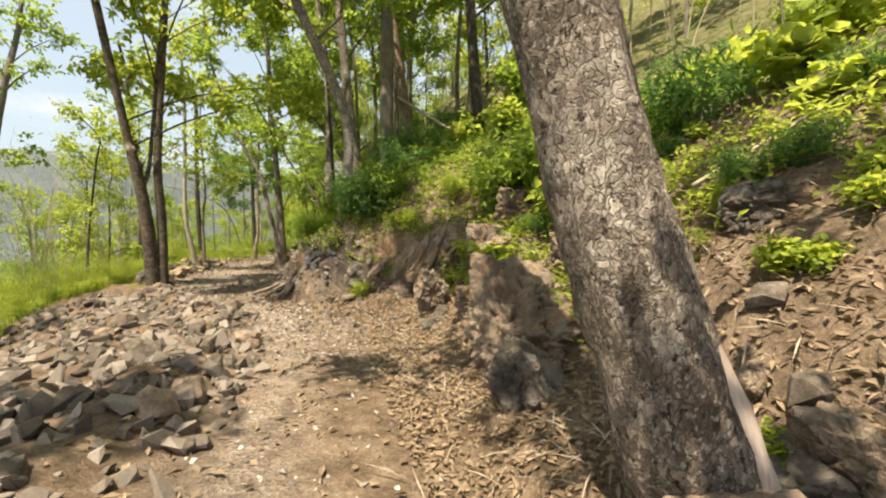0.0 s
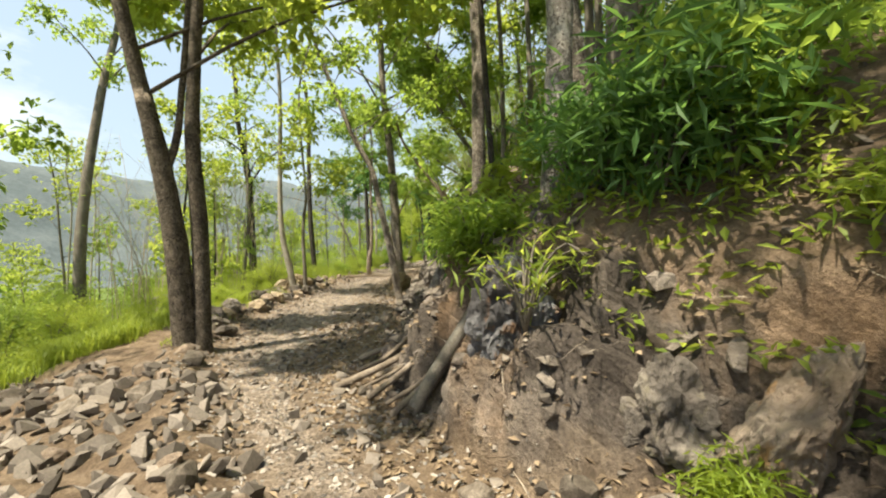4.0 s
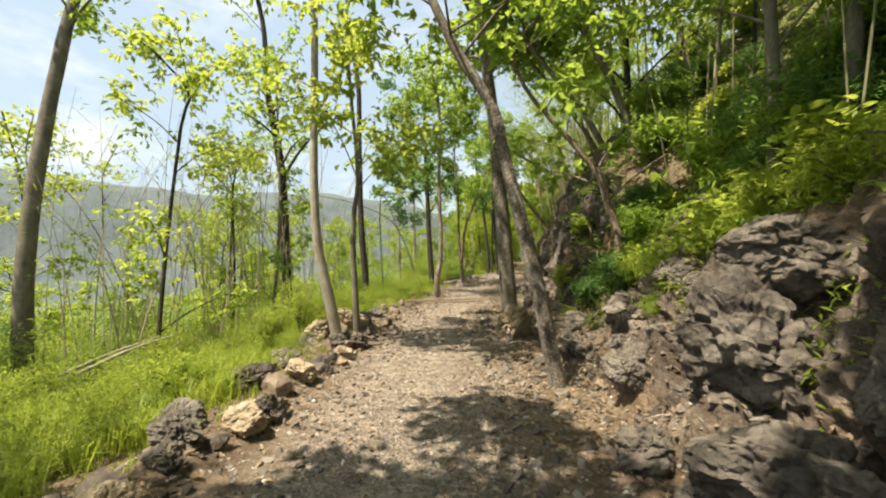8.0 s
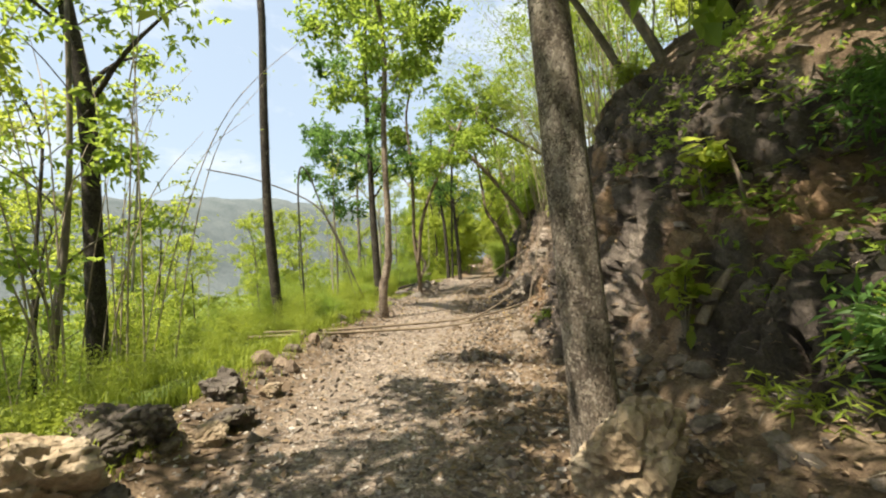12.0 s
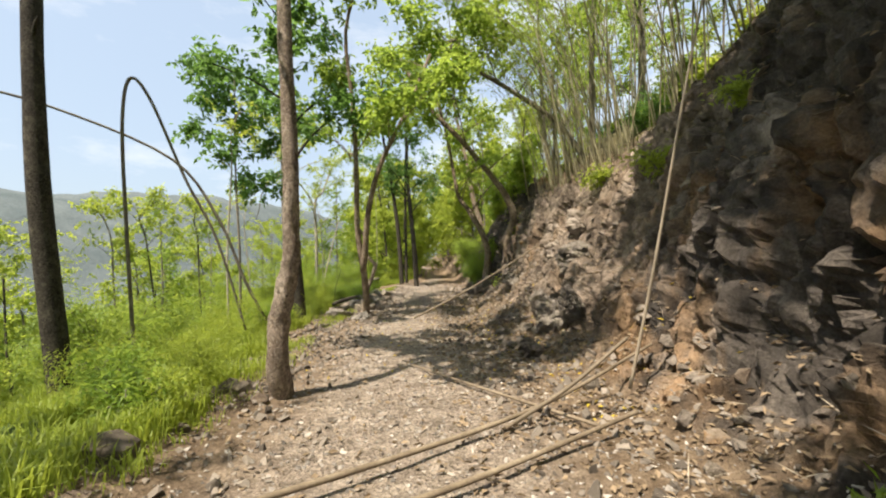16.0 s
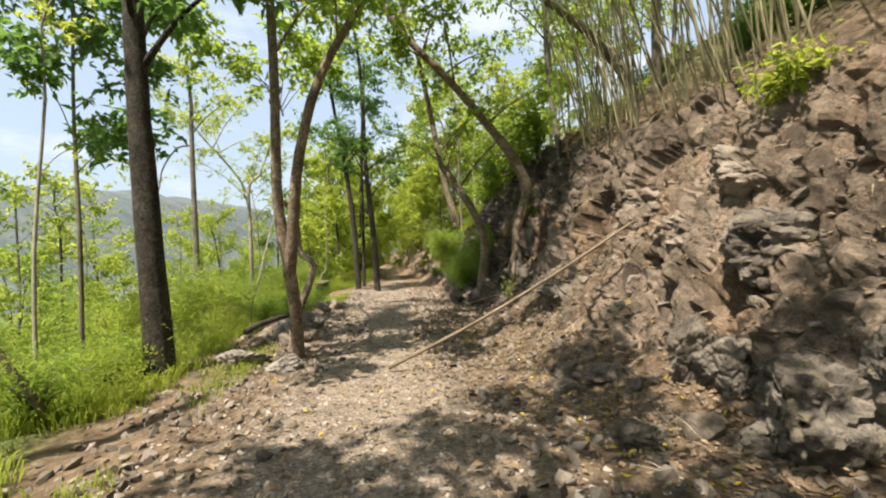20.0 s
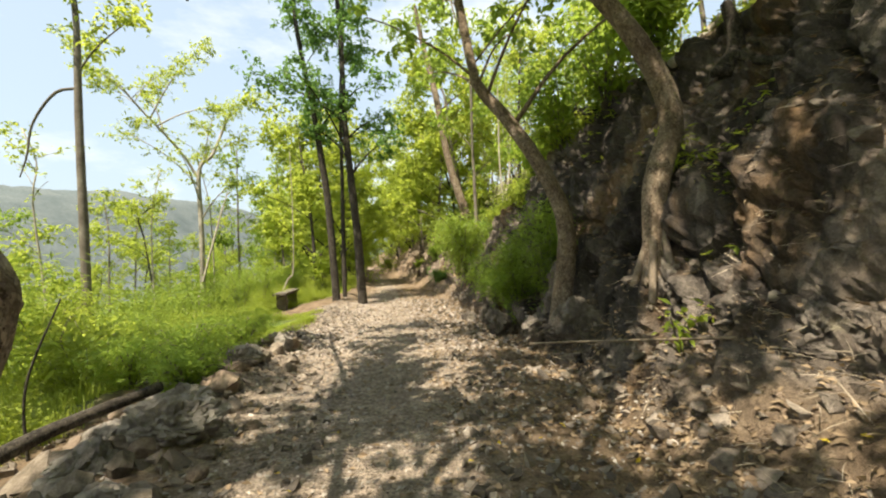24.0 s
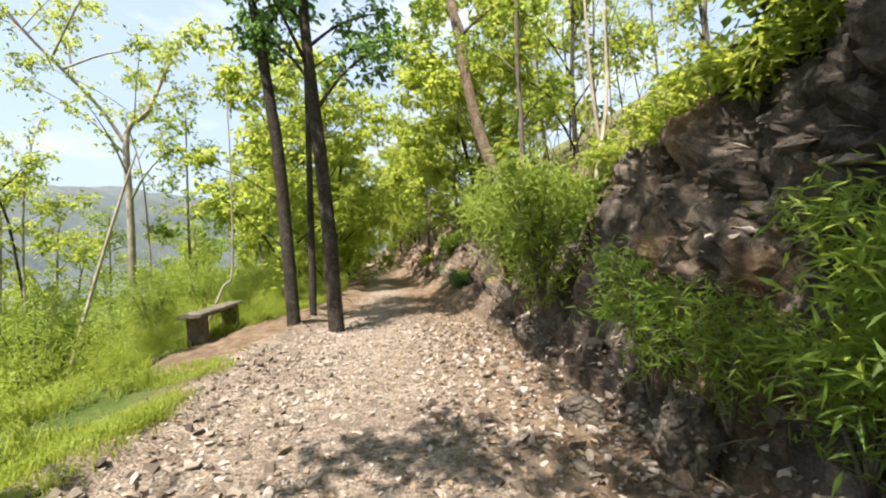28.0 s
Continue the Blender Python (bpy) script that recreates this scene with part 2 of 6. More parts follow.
def ground_material():
    """Trail gravel, leaf-strewn soil, rock face and grassy soil, blended by the zone painted on the mesh."""
    m, nt, bs, out = nodes_of("ground")
    zone = nt.nodes.new("ShaderNodeVertexColor")
    zone.layer_name = "zone"
    sep = nt.nodes.new("ShaderNodeSeparateColor")
    nt.links.new(zone.outputs["Color"], sep.inputs["Color"])
    v = coords(nt)
    big, mid_n, fine = noise_tex(nt, v, 0.7, 5.0), noise_tex(nt, v, 5.0, 6.0, 0.7), noise_tex(nt, v, 45.0, 5.0, 0.75)
    soil = ramp(nt, mid_n, (0.28, toned((0.1, 0.068, 0.045))), (0.5, toned((0.21, 0.152, 0.105))), (0.72, toned((0.37, 0.28, 0.2))))
    gravel = ramp(nt, mid_n, (0.28, toned((0.185, 0.15, 0.122))), (0.5, toned((0.335, 0.278, 0.232))), (0.72, toned((0.48, 0.414, 0.353))))
    chips = nt.nodes.new("ShaderNodeTexVoronoi")
    chips.inputs["Scale"].default_value = 34.0
    nt.links.new(v, chips.inputs["Vector"])
    chipc = nt.nodes.new("ShaderNodeSeparateColor")
    nt.links.new(chips.outputs["Color"], chipc.inputs["Color"])
    gravel = mix(nt, 0.5, gravel, ramp(nt, chipc.outputs[0], (0.0, (0.18, 0.17, 0.16)), (1.0, (0.82, 0.8, 0.78))), "OVERLAY")
    rv = coords(nt, (1, 1, 0.45))
    rbig = noise_tex(nt, rv, 1.3, 7.0, 0.68)
    rock = ramp(nt, rbig, (0.34, toned((0.034, 0.03, 0.028))), (0.5, toned((0.095, 0.082, 0.074))), (0.62, toned((0.21, 0.18, 0.158))), (0.8, toned((0.4, 0.35, 0.305))))
    rust = ramp(nt, noise_tex(nt, rv, 0.9, 5.0, 0.6), (0.52, (0, 0, 0)), (0.67, (1, 1, 1)))
    rock = mix(nt, rust, rock, mix(nt, 0.5, rock, (0.36, 0.21, 0.10)))
    facet = nt.nodes.new("ShaderNodeTexVoronoi")
    facet.inputs["Scale"].default_value = 5.5
    fwarp = add(nt, "ShaderNodeTexNoise", Scale=3.0, Detail=4.0)
    nt.links.new(rv, fwarp.inputs["Vector"])
    nt.links.new(mix(nt, 0.35, rv, fwarp.outputs["Color"], "ADD"), facet.inputs["Vector"])
    ftone = nt.nodes.new("ShaderNodeSeparateColor")
    nt.links.new(facet.outputs["Color"], ftone.inputs["Color"])
    earth = ramp(nt, mix(nt, 0.5, rbig, mid_n), (0.3, (0.085, 0.062, 0.047)), (0.46, (0.19, 0.145, 0.112)), (0.58, (0.32, 0.25, 0.195)), (0.74, (0.5, 0.42, 0.35)))
    rock = mix(nt, zone.outputs["Alpha"], rock, earth)
    rock = mix(nt, 0.7, rock, ramp(nt, ftone.outputs[0], (0.0, (0.25,) * 3), (1.0, (0.75,) * 3)), "OVERLAY")
    turf = ramp(nt, mid_n, (0.3, toned((0.055, 0.085, 0.022))), (0.5, toned((0.10, 0.15, 0.035))), (0.72, toned((0.19, 0.2, 0.07))))
    col = mix(nt, sep.outputs[2], soil, gravel)
    col = mix(nt, sep.outputs[1], col, turf)
    col = mix(nt, sep.outputs[0], col, rock)
    col = mix(nt, 0.6, col, ramp(nt, fine, (0.3, (0.15, 0.15, 0.15)), (0.7, (0.85, 0.85, 0.85))), "OVERLAY")
    col = mix(nt, 0.35, col, ramp(nt, big, (0.3, (0.36, 0.35, 0.34)), (0.7, (0.64, 0.64, 0.63))), "OVERLAY")
    nt.links.new(col, bs.inputs["Base Color"])
    bs.inputs["Roughness"].default_value = 0.95
    bs.inputs["Specular IOR Level"].default_value = 0.15
    s1 = nt.nodes.new("ShaderNodeMath")
    s1.operation = "ADD"
    nt.links.new(mid_n, s1.inputs[0])
    nt.links.new(fine, s1.inputs[1])
    s2 = nt.nodes.new("ShaderNodeMath")
    s2.operation = "ADD"
    nt.links.new(s1.outputs[0], s2.inputs[0])
    chipm = nt.nodes.new("ShaderNodeMath")
    chipm.operation = "MULTIPLY"
    nt.links.new(chips.outputs["Distance"], chipm.inputs[0])
    nt.links.new(sep.outputs[2], chipm.inputs[1])
    nt.links.new(chipm.outputs[0], s2.inputs[1])
    rockm = nt.nodes.new("ShaderNodeMath")
    rockm.operation = "MULTIPLY"
    nt.links.new(mix(nt, 0.5, ftone.outputs[1], rbig), rockm.inputs[0])
    nt.links.new(sep.outputs[0], rockm.inputs[1])
    rocks = nt.nodes.new("ShaderNodeMath")
    rocks.operation = "MULTIPLY_ADD"
    rocks.inputs[1].default_value = 2.2
    nt.links.new(rockm.outputs[0], rocks.inputs[0])
    nt.links.new(s2.outputs[0], rocks.inputs[2])
    bump(nt, bs, rocks.outputs[0], 0.9, 0.04)
    return m


GROUND = ground_material()

# ---- mesh helpers ----
def mesh_from(name, verts, faces, smooth=False):
    """A mesh from an array of places and an array of faces of one size."""
    verts, faces = np.asarray(verts, np.float32), np.asarray(faces, np.int32)
    me = bpy.data.meshes.new(name)
    me.vertices.add(len(verts))
    me.vertices.foreach_set("co", verts.ravel())
    k = faces.shape[1]
    me.loops.add(faces.size)
    me.loops.foreach_set("vertex_index", faces.ravel())
    me.polygons.add(len(faces))
    me.polygons.foreach_set("loop_start", np.arange(0, faces.size, k, dtype=np.int32))
    me.polygons.foreach_set("use_smooth", np.full(len(faces), smooth))
    me.update(calc_edges=True)
    me.validate()
    return me


def put_mesh(name, me, material, parent=None, label=""):
    ob = new(name, me)
    if material is not None and not me.materials:
        me.materials.append(material)
    ob.parent = parent
    if label:
        ob["label"] = label
    return ob


def part(name, bm, material, parent, label=""):
    me = bpy.data.meshes.new(name)
    bm.to_mesh(me)
    bm.free()
    return put_mesh(name, me, material, parent, label)


def curve_points(ctrl, n):
    """n places along a smooth line through the control places."""
    c = np.asarray(ctrl, float)
    if len(c) == 2:
        return c[0] + (c[1] - c[0]) * np.linspace(0, 1, n)[:, None]
    p = np.vstack([2 * c[0] - c[1], c, 2 * c[-1] - c[-2]])
    u = np.linspace(0, len(c) - 1, n)
    i = np.minimum(u.astype(int), len(c) - 2)
    f = (u - i)[:, None]
    p0, p1, p2, p3 = p[i], p[i + 1], p[i + 2], p[i + 3]
    return 0.5 * (2 * p1 + (p2 - p0) * f + (2 * p0 - 5 * p1 + 4 * p2 - p3) * f**2 + (3 * p1 - p0 - 3 * p2 + p3) * f**3)


def tube(ctrl, r0, r1, rings=14, sides=10, rough=0.06, flare=0.0, seed=0, rings_at=None):
    """A tapered, uneven limb along the control places: places and quads."""
    rng = np.random.RandomState(seed)
    line = curve_points(ctrl, rings)
    go = np.gradient(line, axis=0)
    go /= np.linalg.norm(go, axis=1)[:, None] + 1e-9
    ref = np.array([0.31, 0.95, 0.05])
    side = np.cross(go, ref)
    side /= np.linalg.norm(side, axis=1)[:, None] + 1e-9
    other = np.cross(go, side)
    f = np.linspace(0, 1, rings)
    rad = r0 + (r1 - r0) * f
    rad *= 1 + flare * np.exp(-f * rings / 1.6)
    if rings_at is not None:
        rad = rad * (1 + rings_at * ((np.arange(rings) % 3) == 0))
    ang = np.linspace(0, 2 * np.pi, sides, endpoint=False)
    lump = rng.uniform(-1, 1, (rings, sides))
    lump = (lump + np.roll(lump, 1, 1) + np.roll(lump, 1, 0)) / 2
    lobes = 1 + 0.5 * flare * np.exp(-f * rings / 1.6)[:, None] * np.sin(ang * 4 + seed)[None]
    rr = rad[:, None] * (1 + rough * lump) * lobes
    v = line[:, None] + rr[..., None] * (np.cos(ang)[None, :, None] * side[:, None] + np.sin(ang)[None, :, None] * other[:, None])
    v = v.reshape(-1, 3)
    idx = np.arange(rings * sides).reshape(rings, sides)
    nxt = np.roll(idx, -1, 1)
    faces = np.stack([idx[:-1], nxt[:-1], nxt[1:], idx[1:]], -1).reshape(-1, 4)
    if sides % 2 == 0:
        v = np.vstack([v, line[-1] + go[-1] * r1 * 0.7, line[0]])
        end, start = len(v) - 2, len(v) - 1
        faces = np.vstack([faces, np.stack([idx[-1][::2], idx[-1][1::2], nxt[-1][1::2], np.full(sides // 2, end)], -1), np.stack([nxt[0][1::2], idx[0][1::2], idx[0][::2], np.full(sides // 2, start)], -1)])
    return v, faces


def joined(pieces):
    """Several (places, faces) as one."""
    vs, fs, n = [], [], 0
    for v, f in pieces:
        vs.append(v)
        fs.append(np.asarray(f) + n)
        n += len(v)
    return np.vstack(vs), np.vstack(fs)


def leaves(centres, length, width, rng, droop=0.35, flat=0.5, heading=None):
    """One folded four-cornered leaf at each place: places and quads."""
    n = len(centres)
    a = rng.uniform(0, 2 * np.pi, n) if heading is None else heading + rng.normal(0, 0.5, n)
    pitch = rng.normal(-droop, flat, n)
    ln = length * rng.uniform(0.6, 1.25, n)
    wd = width * rng.uniform(0.7, 1.2, n)
    ahead = np.stack([np.cos(a) * np.cos(pitch), np.sin(a) * np.cos(pitch), np.sin(pitch)], -1)
    roll = rng.normal(0, 0.6, n)
    across = np.stack([-np.sin(a), np.cos(a), np.zeros(n)], -1)
    up = np.cross(ahead, across)
    across = across * np.cos(roll)[:, None] + up * np.sin(roll)[:, None]
    up = np.cross(ahead, across)
    c = np.asarray(centres)
    mid = c + ahead * (ln * 0.45)[:, None]
    v = np.stack([c, mid + across * wd[:, None] / 2 + up * (wd * 0.18)[:, None], c + ahead * ln[:, None] - up * (ln * 0.1)[:, None], mid - across * wd[:, None] / 2 + up * (wd * 0.18)[:, None]], 1)
    return v.reshape(-1, 3), np.arange(4 * n).reshape(n, 4)


def broad_leaves(centres, length, width, rng, droop=0.3, flat=0.5):
    """One heart-shaped leaf of four faces, folded along its rib, at each place."""
    n = len(centres)
    a, pitch, roll = rng.uniform(0, 2 * np.pi, n), rng.normal(-droop, flat, n), rng.normal(0, 0.5, n)
    ln, wd = length * rng.uniform(0.6, 1.2, n), width * rng.uniform(0.75, 1.15, n)
    ahead = np.stack([np.cos(a) * np.cos(pitch), np.sin(a) * np.cos(pitch), np.sin(pitch)], -1)
    across = np.stack([-np.sin(a), np.cos(a), np.zeros(n)], -1)
    up = np.cross(ahead, across)
    across = across * np.cos(roll)[:, None] + up * np.sin(roll)[:, None]
    up = np.cross(ahead, across)
    shape = ((0.0, 0.0, 0.0), (0.42, 0.0, 0.02), (1.0, 0.0, -0.14), (-0.1, 0.3, 0.08), (0.3, 0.52, 0.1), (0.7, 0.3, 0.0), (-0.1, -0.3, 0.08), (0.3, -0.52, 0.1), (0.7, -0.3, 0.0))
    v = np.stack([np.asarray(centres) + ahead * (ln * u)[:, None] + across * (wd * w)[:, None] + up * (wd * h)[:, None] for u, w, h in shape], 1)
    f = np.array(((0, 1, 4, 3), (1, 2, 5, 4), (0, 6, 7, 1), (1, 7, 8, 2)))
    return v.reshape(-1, 3), (f[None] + 9 * np.arange(n)[:, None, None]).reshape(-1, 4)


# ---- the lie of the land ----
YK = np.array([-60, 0, 4, 6, 8.3, 9.5, 11, 12.4, 13.6, 14.6, 16, 17.5, 19, 20, 22.5, 24, 26, 28.7, 30, 32.6, 34.6, 36.0, 37.1, 38.9, 40.7, 44.3, 48, 56.6, 70, 90, 130, 400.0])
XR = np.array([30, 6.2, 3.8, 2.75, 1.5, 1.1, 0.55, -0.1, -2.2, -3.1, -3.6, -4.0, -4.6, -5.0, -6.3, -7.0, -7.7, -8.2, -8.5, -9.6, -10.1, -10.5, -10.95, -11.05, -11.25, -12.15, -13.1, -15.4, -19.5, -25, -37, -110.0])
XL = np.array([26, 3.4, 1.1, 0.3, -0.4, -0.8, -1.5, -2.6, -4.4, -5.6, -6.7, -7.6, -8.3, -8.8, -9.8, -10.4, -11.2, -11.9, -12.2, -13.2, -13.7, -13.95, -14.15, -14.5, -15.0, -15.7, -16.4, -18.0, -21.6, -27, -39, -113.0])
# across-slope profile of the bank at some places along the walk: (distance from toe, height)
PROFILE = {
    10: ((0.8, 0.35), (2.0, 1.4), (4, 2.9), (12, 8.5)),
    12.4: ((0.6, 0.3), (1.25, 1.0), (2.6, 1.9), (12, 6.6)),
    13.9: ((0.4, 0.5), (1.0, 1.35), (2.2, 2.1), (12, 6.6)),
    15.3: ((0.5, 0.5), (1.1, 1.2), (3.2, 2.6), (12, 6.8)),
    17.5: ((0.6, 0.35), (1.1, 1.3), (4.5, 3.6), (12, 8.2)),
    19.5: ((0.5, 0.5), (1.4, 1.7), (4.5, 4.0), (12, 8.5)),
    22.8: ((0.8, 0.4), (1.4, 1.2), (3.0, 2.6), (12, 8)),
    24.2: ((0.9, 0.45), (1.6, 1.2), (3.0, 2.6), (12, 8)),
    25.3: ((0.55, 0.75), (1.15, 2.0), (2.1, 3.2), (12, 9)),
    26.5: ((0.5, 0.7), (1.0, 2.3), (2.4, 3.9), (12, 10)),
    28.4: ((0.55, 0.4), (0.85, 2.2), (1.7, 4.2), (12, 11.5)),
    29.6: ((0.42, 0.55), (0.98, 2.2), (2.2, 4.8), (12, 12)),
    32.4: ((0.8, 0.25), (1.6, 1.5), (2.7, 3.8), (12, 10)),
    33.9: ((0.7, 0.3), (1.25, 0.95), (2.2, 2.8), (12, 9.5)),
    35.1: ((0.5, 0.4), (1.4, 1.75), (2.4, 3.2), (12, 9.5)),
    37.1: ((0.8, 0.5), (1.35, 1.15), (1.9, 2.9), (12, 9)),
    39.4: ((0.4, 0.6), (1.05, 1.75), (2.4, 4.0), (12, 10)),
    42: ((0.25, 1.1), (0.6, 2.3), (1.4, 3.6), (12, 9)),
    44.3: ((0.2, 1.2), (0.5, 2.1), (1.8, 3.1), (12, 8.5)),
    47: ((0.5, 0.4), (1.9, 1.8), (4, 3.4), (12, 8)),
    52: ((0.6, 0.4), (2.0, 2.2), (4, 3.8), (12, 8)),
}
PY = np.array(sorted(PROFILE), float)
PV = np.array([PROFILE[k] for k in sorted(PROFILE)], float)
YD = np.arange(-60, 400.01, 0.2)


def softened(values, width):
    k = np.exp(-0.5 * (np.arange(-15, 16) * 0.2 / width) ** 2)
    k /= k.sum()
    return np.convolve(np.pad(values, 15, mode="edge"), k, "valid")


XRD = softened(np.interp(YD, YK, XR), 0.45)
XLD = softened(np.interp(YD, YK, XL), 0.45)


def right_edge(y):
    return np.interp(y, YD, XRD)


def left_edge(y):
    return np.interp(y, YD, XLD)


def land(x, y):
    """Height of the bare land, before its relief."""
    x, y = np.asarray(x, float), np.asarray(y, float)
    xr, xl = right_edge(y), left_edge(y)
    a, b = x - xr, xl - x
    pa = [np.zeros_like(a)] + [np.interp(y, PY, PV[:, i, 0]) for i in range(4)]
    pz = [np.zeros_like(a)] + [np.interp(y, PY, PV[:, i, 1]) for i in range(4)]
    z = np.zeros_like(a)
    for i in range(4):
        f = np.clip((a - pa[i]) / (pa[i + 1] - pa[i]), 0, 1)
        z = z + f * (pz[i + 1] - pz[i])
    z = z + 0.5 * np.clip(a - pa[4], 0, 60)
    z = z + np.interp(y, [27, 30, 35.5, 36.5], [0.16, 0.05, 0.05, 0.16]) * np.exp(-(((b - 0.25) / 0.4) ** 2))
    z = z - 0.22 * np.clip(b - 1.6, 0, 5) - 0.38 * np.clip(b - 6.6, 0, 40) - 0.06 * np.clip(b - 46.6, 0, 120)
    return z


def relief(x, y, z, rock):
    """How far the surface stands out at a place: blocks of rock, and lumps of soil."""
    p = Vector((x, y, z))
    out = 0.07 * noise.fractal(p * 1.7, 0.9, 2.0, 4)
    if rock > 0.02:
        up = 0.6 * x + 0.8 * z
        q = Vector((up * 0.62, y * 1.15 - 0.45 * up + 0.25 * noise.noise(p * 1.6), (0.6 * z - 0.8 * x) * 1.0))
        for size, stand, lean, groove in ((0.95, 0.34, 0.26, 0.12), (2.4, 0.17, 0.17, 0.05), (6.2, 0.065, 0.085, 0.015)):
            apart, centres = noise.voronoi(q * size)
            c = centres[0]
            tip = noise.noise_vector(c * 3.7 + Vector((9.1, 1.3, 4.7)))
            out += rock * (stand * noise.noise(c * 5.3) + lean * tip.dot(q * size - c) - groove * max(0.0, 1 - (apart[1] - apart[0]) * 7))
        out += rock * 0.05 * noise.fractal(p * 5.5, 0.8, 2.1, 3)
    return out


def smooth(x, a, b):
    f = np.clip((x - a) / (b - a), 0, 1)
    return f * f * (3 - 2 * f)


def bank_row(y, steps):
    """Places up the bank at even steps along its slope."""
    a = np.concatenate([[0.0], [np.interp(y, PY, PV[:, i, 0]) for i in range(4)]])
    z = np.concatenate([[0.0], [np.interp(y, PY, PV[:, i, 1]) for i in range(4)]])
    run = np.concatenate([[0], np.cumsum(np.hypot(np.diff(a), np.diff(z)))])
    return np.interp(steps, run, a)


def build_ground():
    rows = np.concatenate([np.arange(-60, 2, 4), np.arange(2, 12, 0.075), np.arange(12, 46, 0.045), np.arange(46, 56, 0.12), np.arange(56, 72, 0.4), np.arange(72, 140, 3), [160, 190, 230, 290, 370, 500, 800, 1400, 2400]])
    inner = np.linspace(0, 1, 40)
    steps = np.concatenate([np.arange(0.05, 5.0, 0.043), np.arange(5.0, 8.0, 0.14)])
    beyond = np.concatenate([np.arange(0.4, 6, 0.5), np.arange(6, 20, 1.4), [24, 30, 40, 55, 75, 120, 300, 900, 2400]])
    left = np.concatenate([np.arange(0.1, 3, 0.12), np.arange(3.2, 9, 0.5), np.arange(9.5, 30, 1.6), [34, 40, 47, 60, 80, 110, 150, 200, 300, 600, 1200, 2400]])
    xl, xr = left_edge(rows)[:, None], right_edge(rows)[:, None]
    up = np.array([bank_row(y, steps) for y in rows])
    X = np.concatenate([xl - left[::-1][None], xl + (xr - xl) * inner[None], xr + up, xr + up[:, -1:] + beyond[None]], 1)
    Y = np.repeat(rows[:, None], X.shape[1], 1)
    Z = land(X, Y)
    A, B = X - right_edge(Y), left_edge(Y) - X
    run = np.gradient(X, axis=1)
    rise = np.gradient(Z, axis=1)
    for _ in range(6):
        run[:, 1:-1] = (run[:, :-2] + run[:, 2:] + run[:, 1:-1]) / 3
        rise[:, 1:-1] = (rise[:, :-2] + rise[:, 2:] + rise[:, 1:-1]) / 3
    dzx = rise / (run + 1e-6)
    near = (Y > 1) & (Y < 72)
    rock = smooth(dzx, 0.5, 1.1) * smooth(A, -0.15, 0.15) * (1 - smooth(A, 3.5, 7)) * near
    rock = rock * np.interp(Y, [0, 10, 10.8, 13, 15, 18, 22, 25, 100], [0.2, 0.35, 0.9, 1.05, 1, 1, 0.9, 1, 1])
    for _ in range(4):
        rock[1:-1, 1:-1] = (rock[:-2, 1:-1] + rock[2:, 1:-1] + rock[1:-1, :-2] + rock[1:-1, 2:] + 2 * rock[1:-1, 1:-1]) / 6
    soft = smooth(A, -0.4, 0.5) * 0.8 + smooth(B, -0.3, 0.6) * 0.7 + 0.3
    far = np.clip(1 - (np.maximum(A, B) - 15) / 20, 0, 1) * near
    size = np.hypot(run, rise) + 1e-9
    nx, nz = -rise / size, run / size
    R = np.zeros_like(Z)
    it = np.nditer([X, Y, Z, rock, far], flags=["multi_index"])
    for x, y, z, k, f in it:
        if f > 0:
            R[it.multi_index] = f * relief(float(x), float(y), float(z), float(k))
    R = R * np.clip(soft, 0, 1.1) * np.interp(Y, [29.5, 31, 37, 38.5], [1, 0.75, 0.75, 1])
    wide = np.interp(Y, [36, 38, 46, 49], [0, 0.7, 1.2, 0])
    trail = (1 - smooth(np.maximum(A + 0.75, B + 0.25 - wide), -0.75, 0.2)) * 0.95
    X2, Z2 = X + R * nx, Z + R * nz
    V = np.stack([X2, Y, Z2], -1).reshape(-1, 3)
    n, m = X.shape
    idx = np.arange(n * m).reshape(n, m)
    F = np.stack([idx[:-1, :-1], idx[:-1, 1:], idx[1:, 1:], idx[1:, :-1]], -1).reshape(-1, 4)
    me = mesh_from("ground", V, F, True)
    me.polygons.foreach_set("use_smooth", ((rock[:-1, :-1] + rock[1:, 1:]) < 0.7).ravel())
    begin = np.interp(Y, [6, 9, 13, 15, 18, 22, 30, 33, 36, 37.5, 41, 42.2, 44.8, 46.3, 52], [4.5, 4.5, 3.6, 1.5, 0.3, 0.2, 0.2, 0.85, 0.9, 1.3, 1.3, 0.15, 0.3, 2.0, 0.4])
    g = smooth(B - begin, 0.0, 0.9)
    green = smooth(A, 2.5, 5) * (1 - rock) * 0.55
    zone = np.stack([np.clip(rock * 1.3, 0, 1), np.clip(g + green, 0, 1), trail, np.interp(Y, [0, 11, 12.2, 13.2, 17, 20, 23, 30.4, 32.2, 36.8, 37.8, 46, 60], [0.8, 0.7, 0.5, 0.15, 0.3, 0.4, 0.1, 0.0, 0.6, 0.5, 0.0, 0.1, 0.6])], -1).reshape(-1, 4).astype(np.float32)
    layer = me.color_attributes.new("zone", "FLOAT_COLOR", "POINT")
    layer.data.foreach_set("color", zone.ravel())
    ob = put_mesh("ground", me, GROUND)
    tagged(ob, "hillside with gravel trail, leaf-strewn soil and rock cut", "ground", kind="structure")
    return X2, Y, Z2, rows


GX, GY, GZ, GROWS = build_ground()


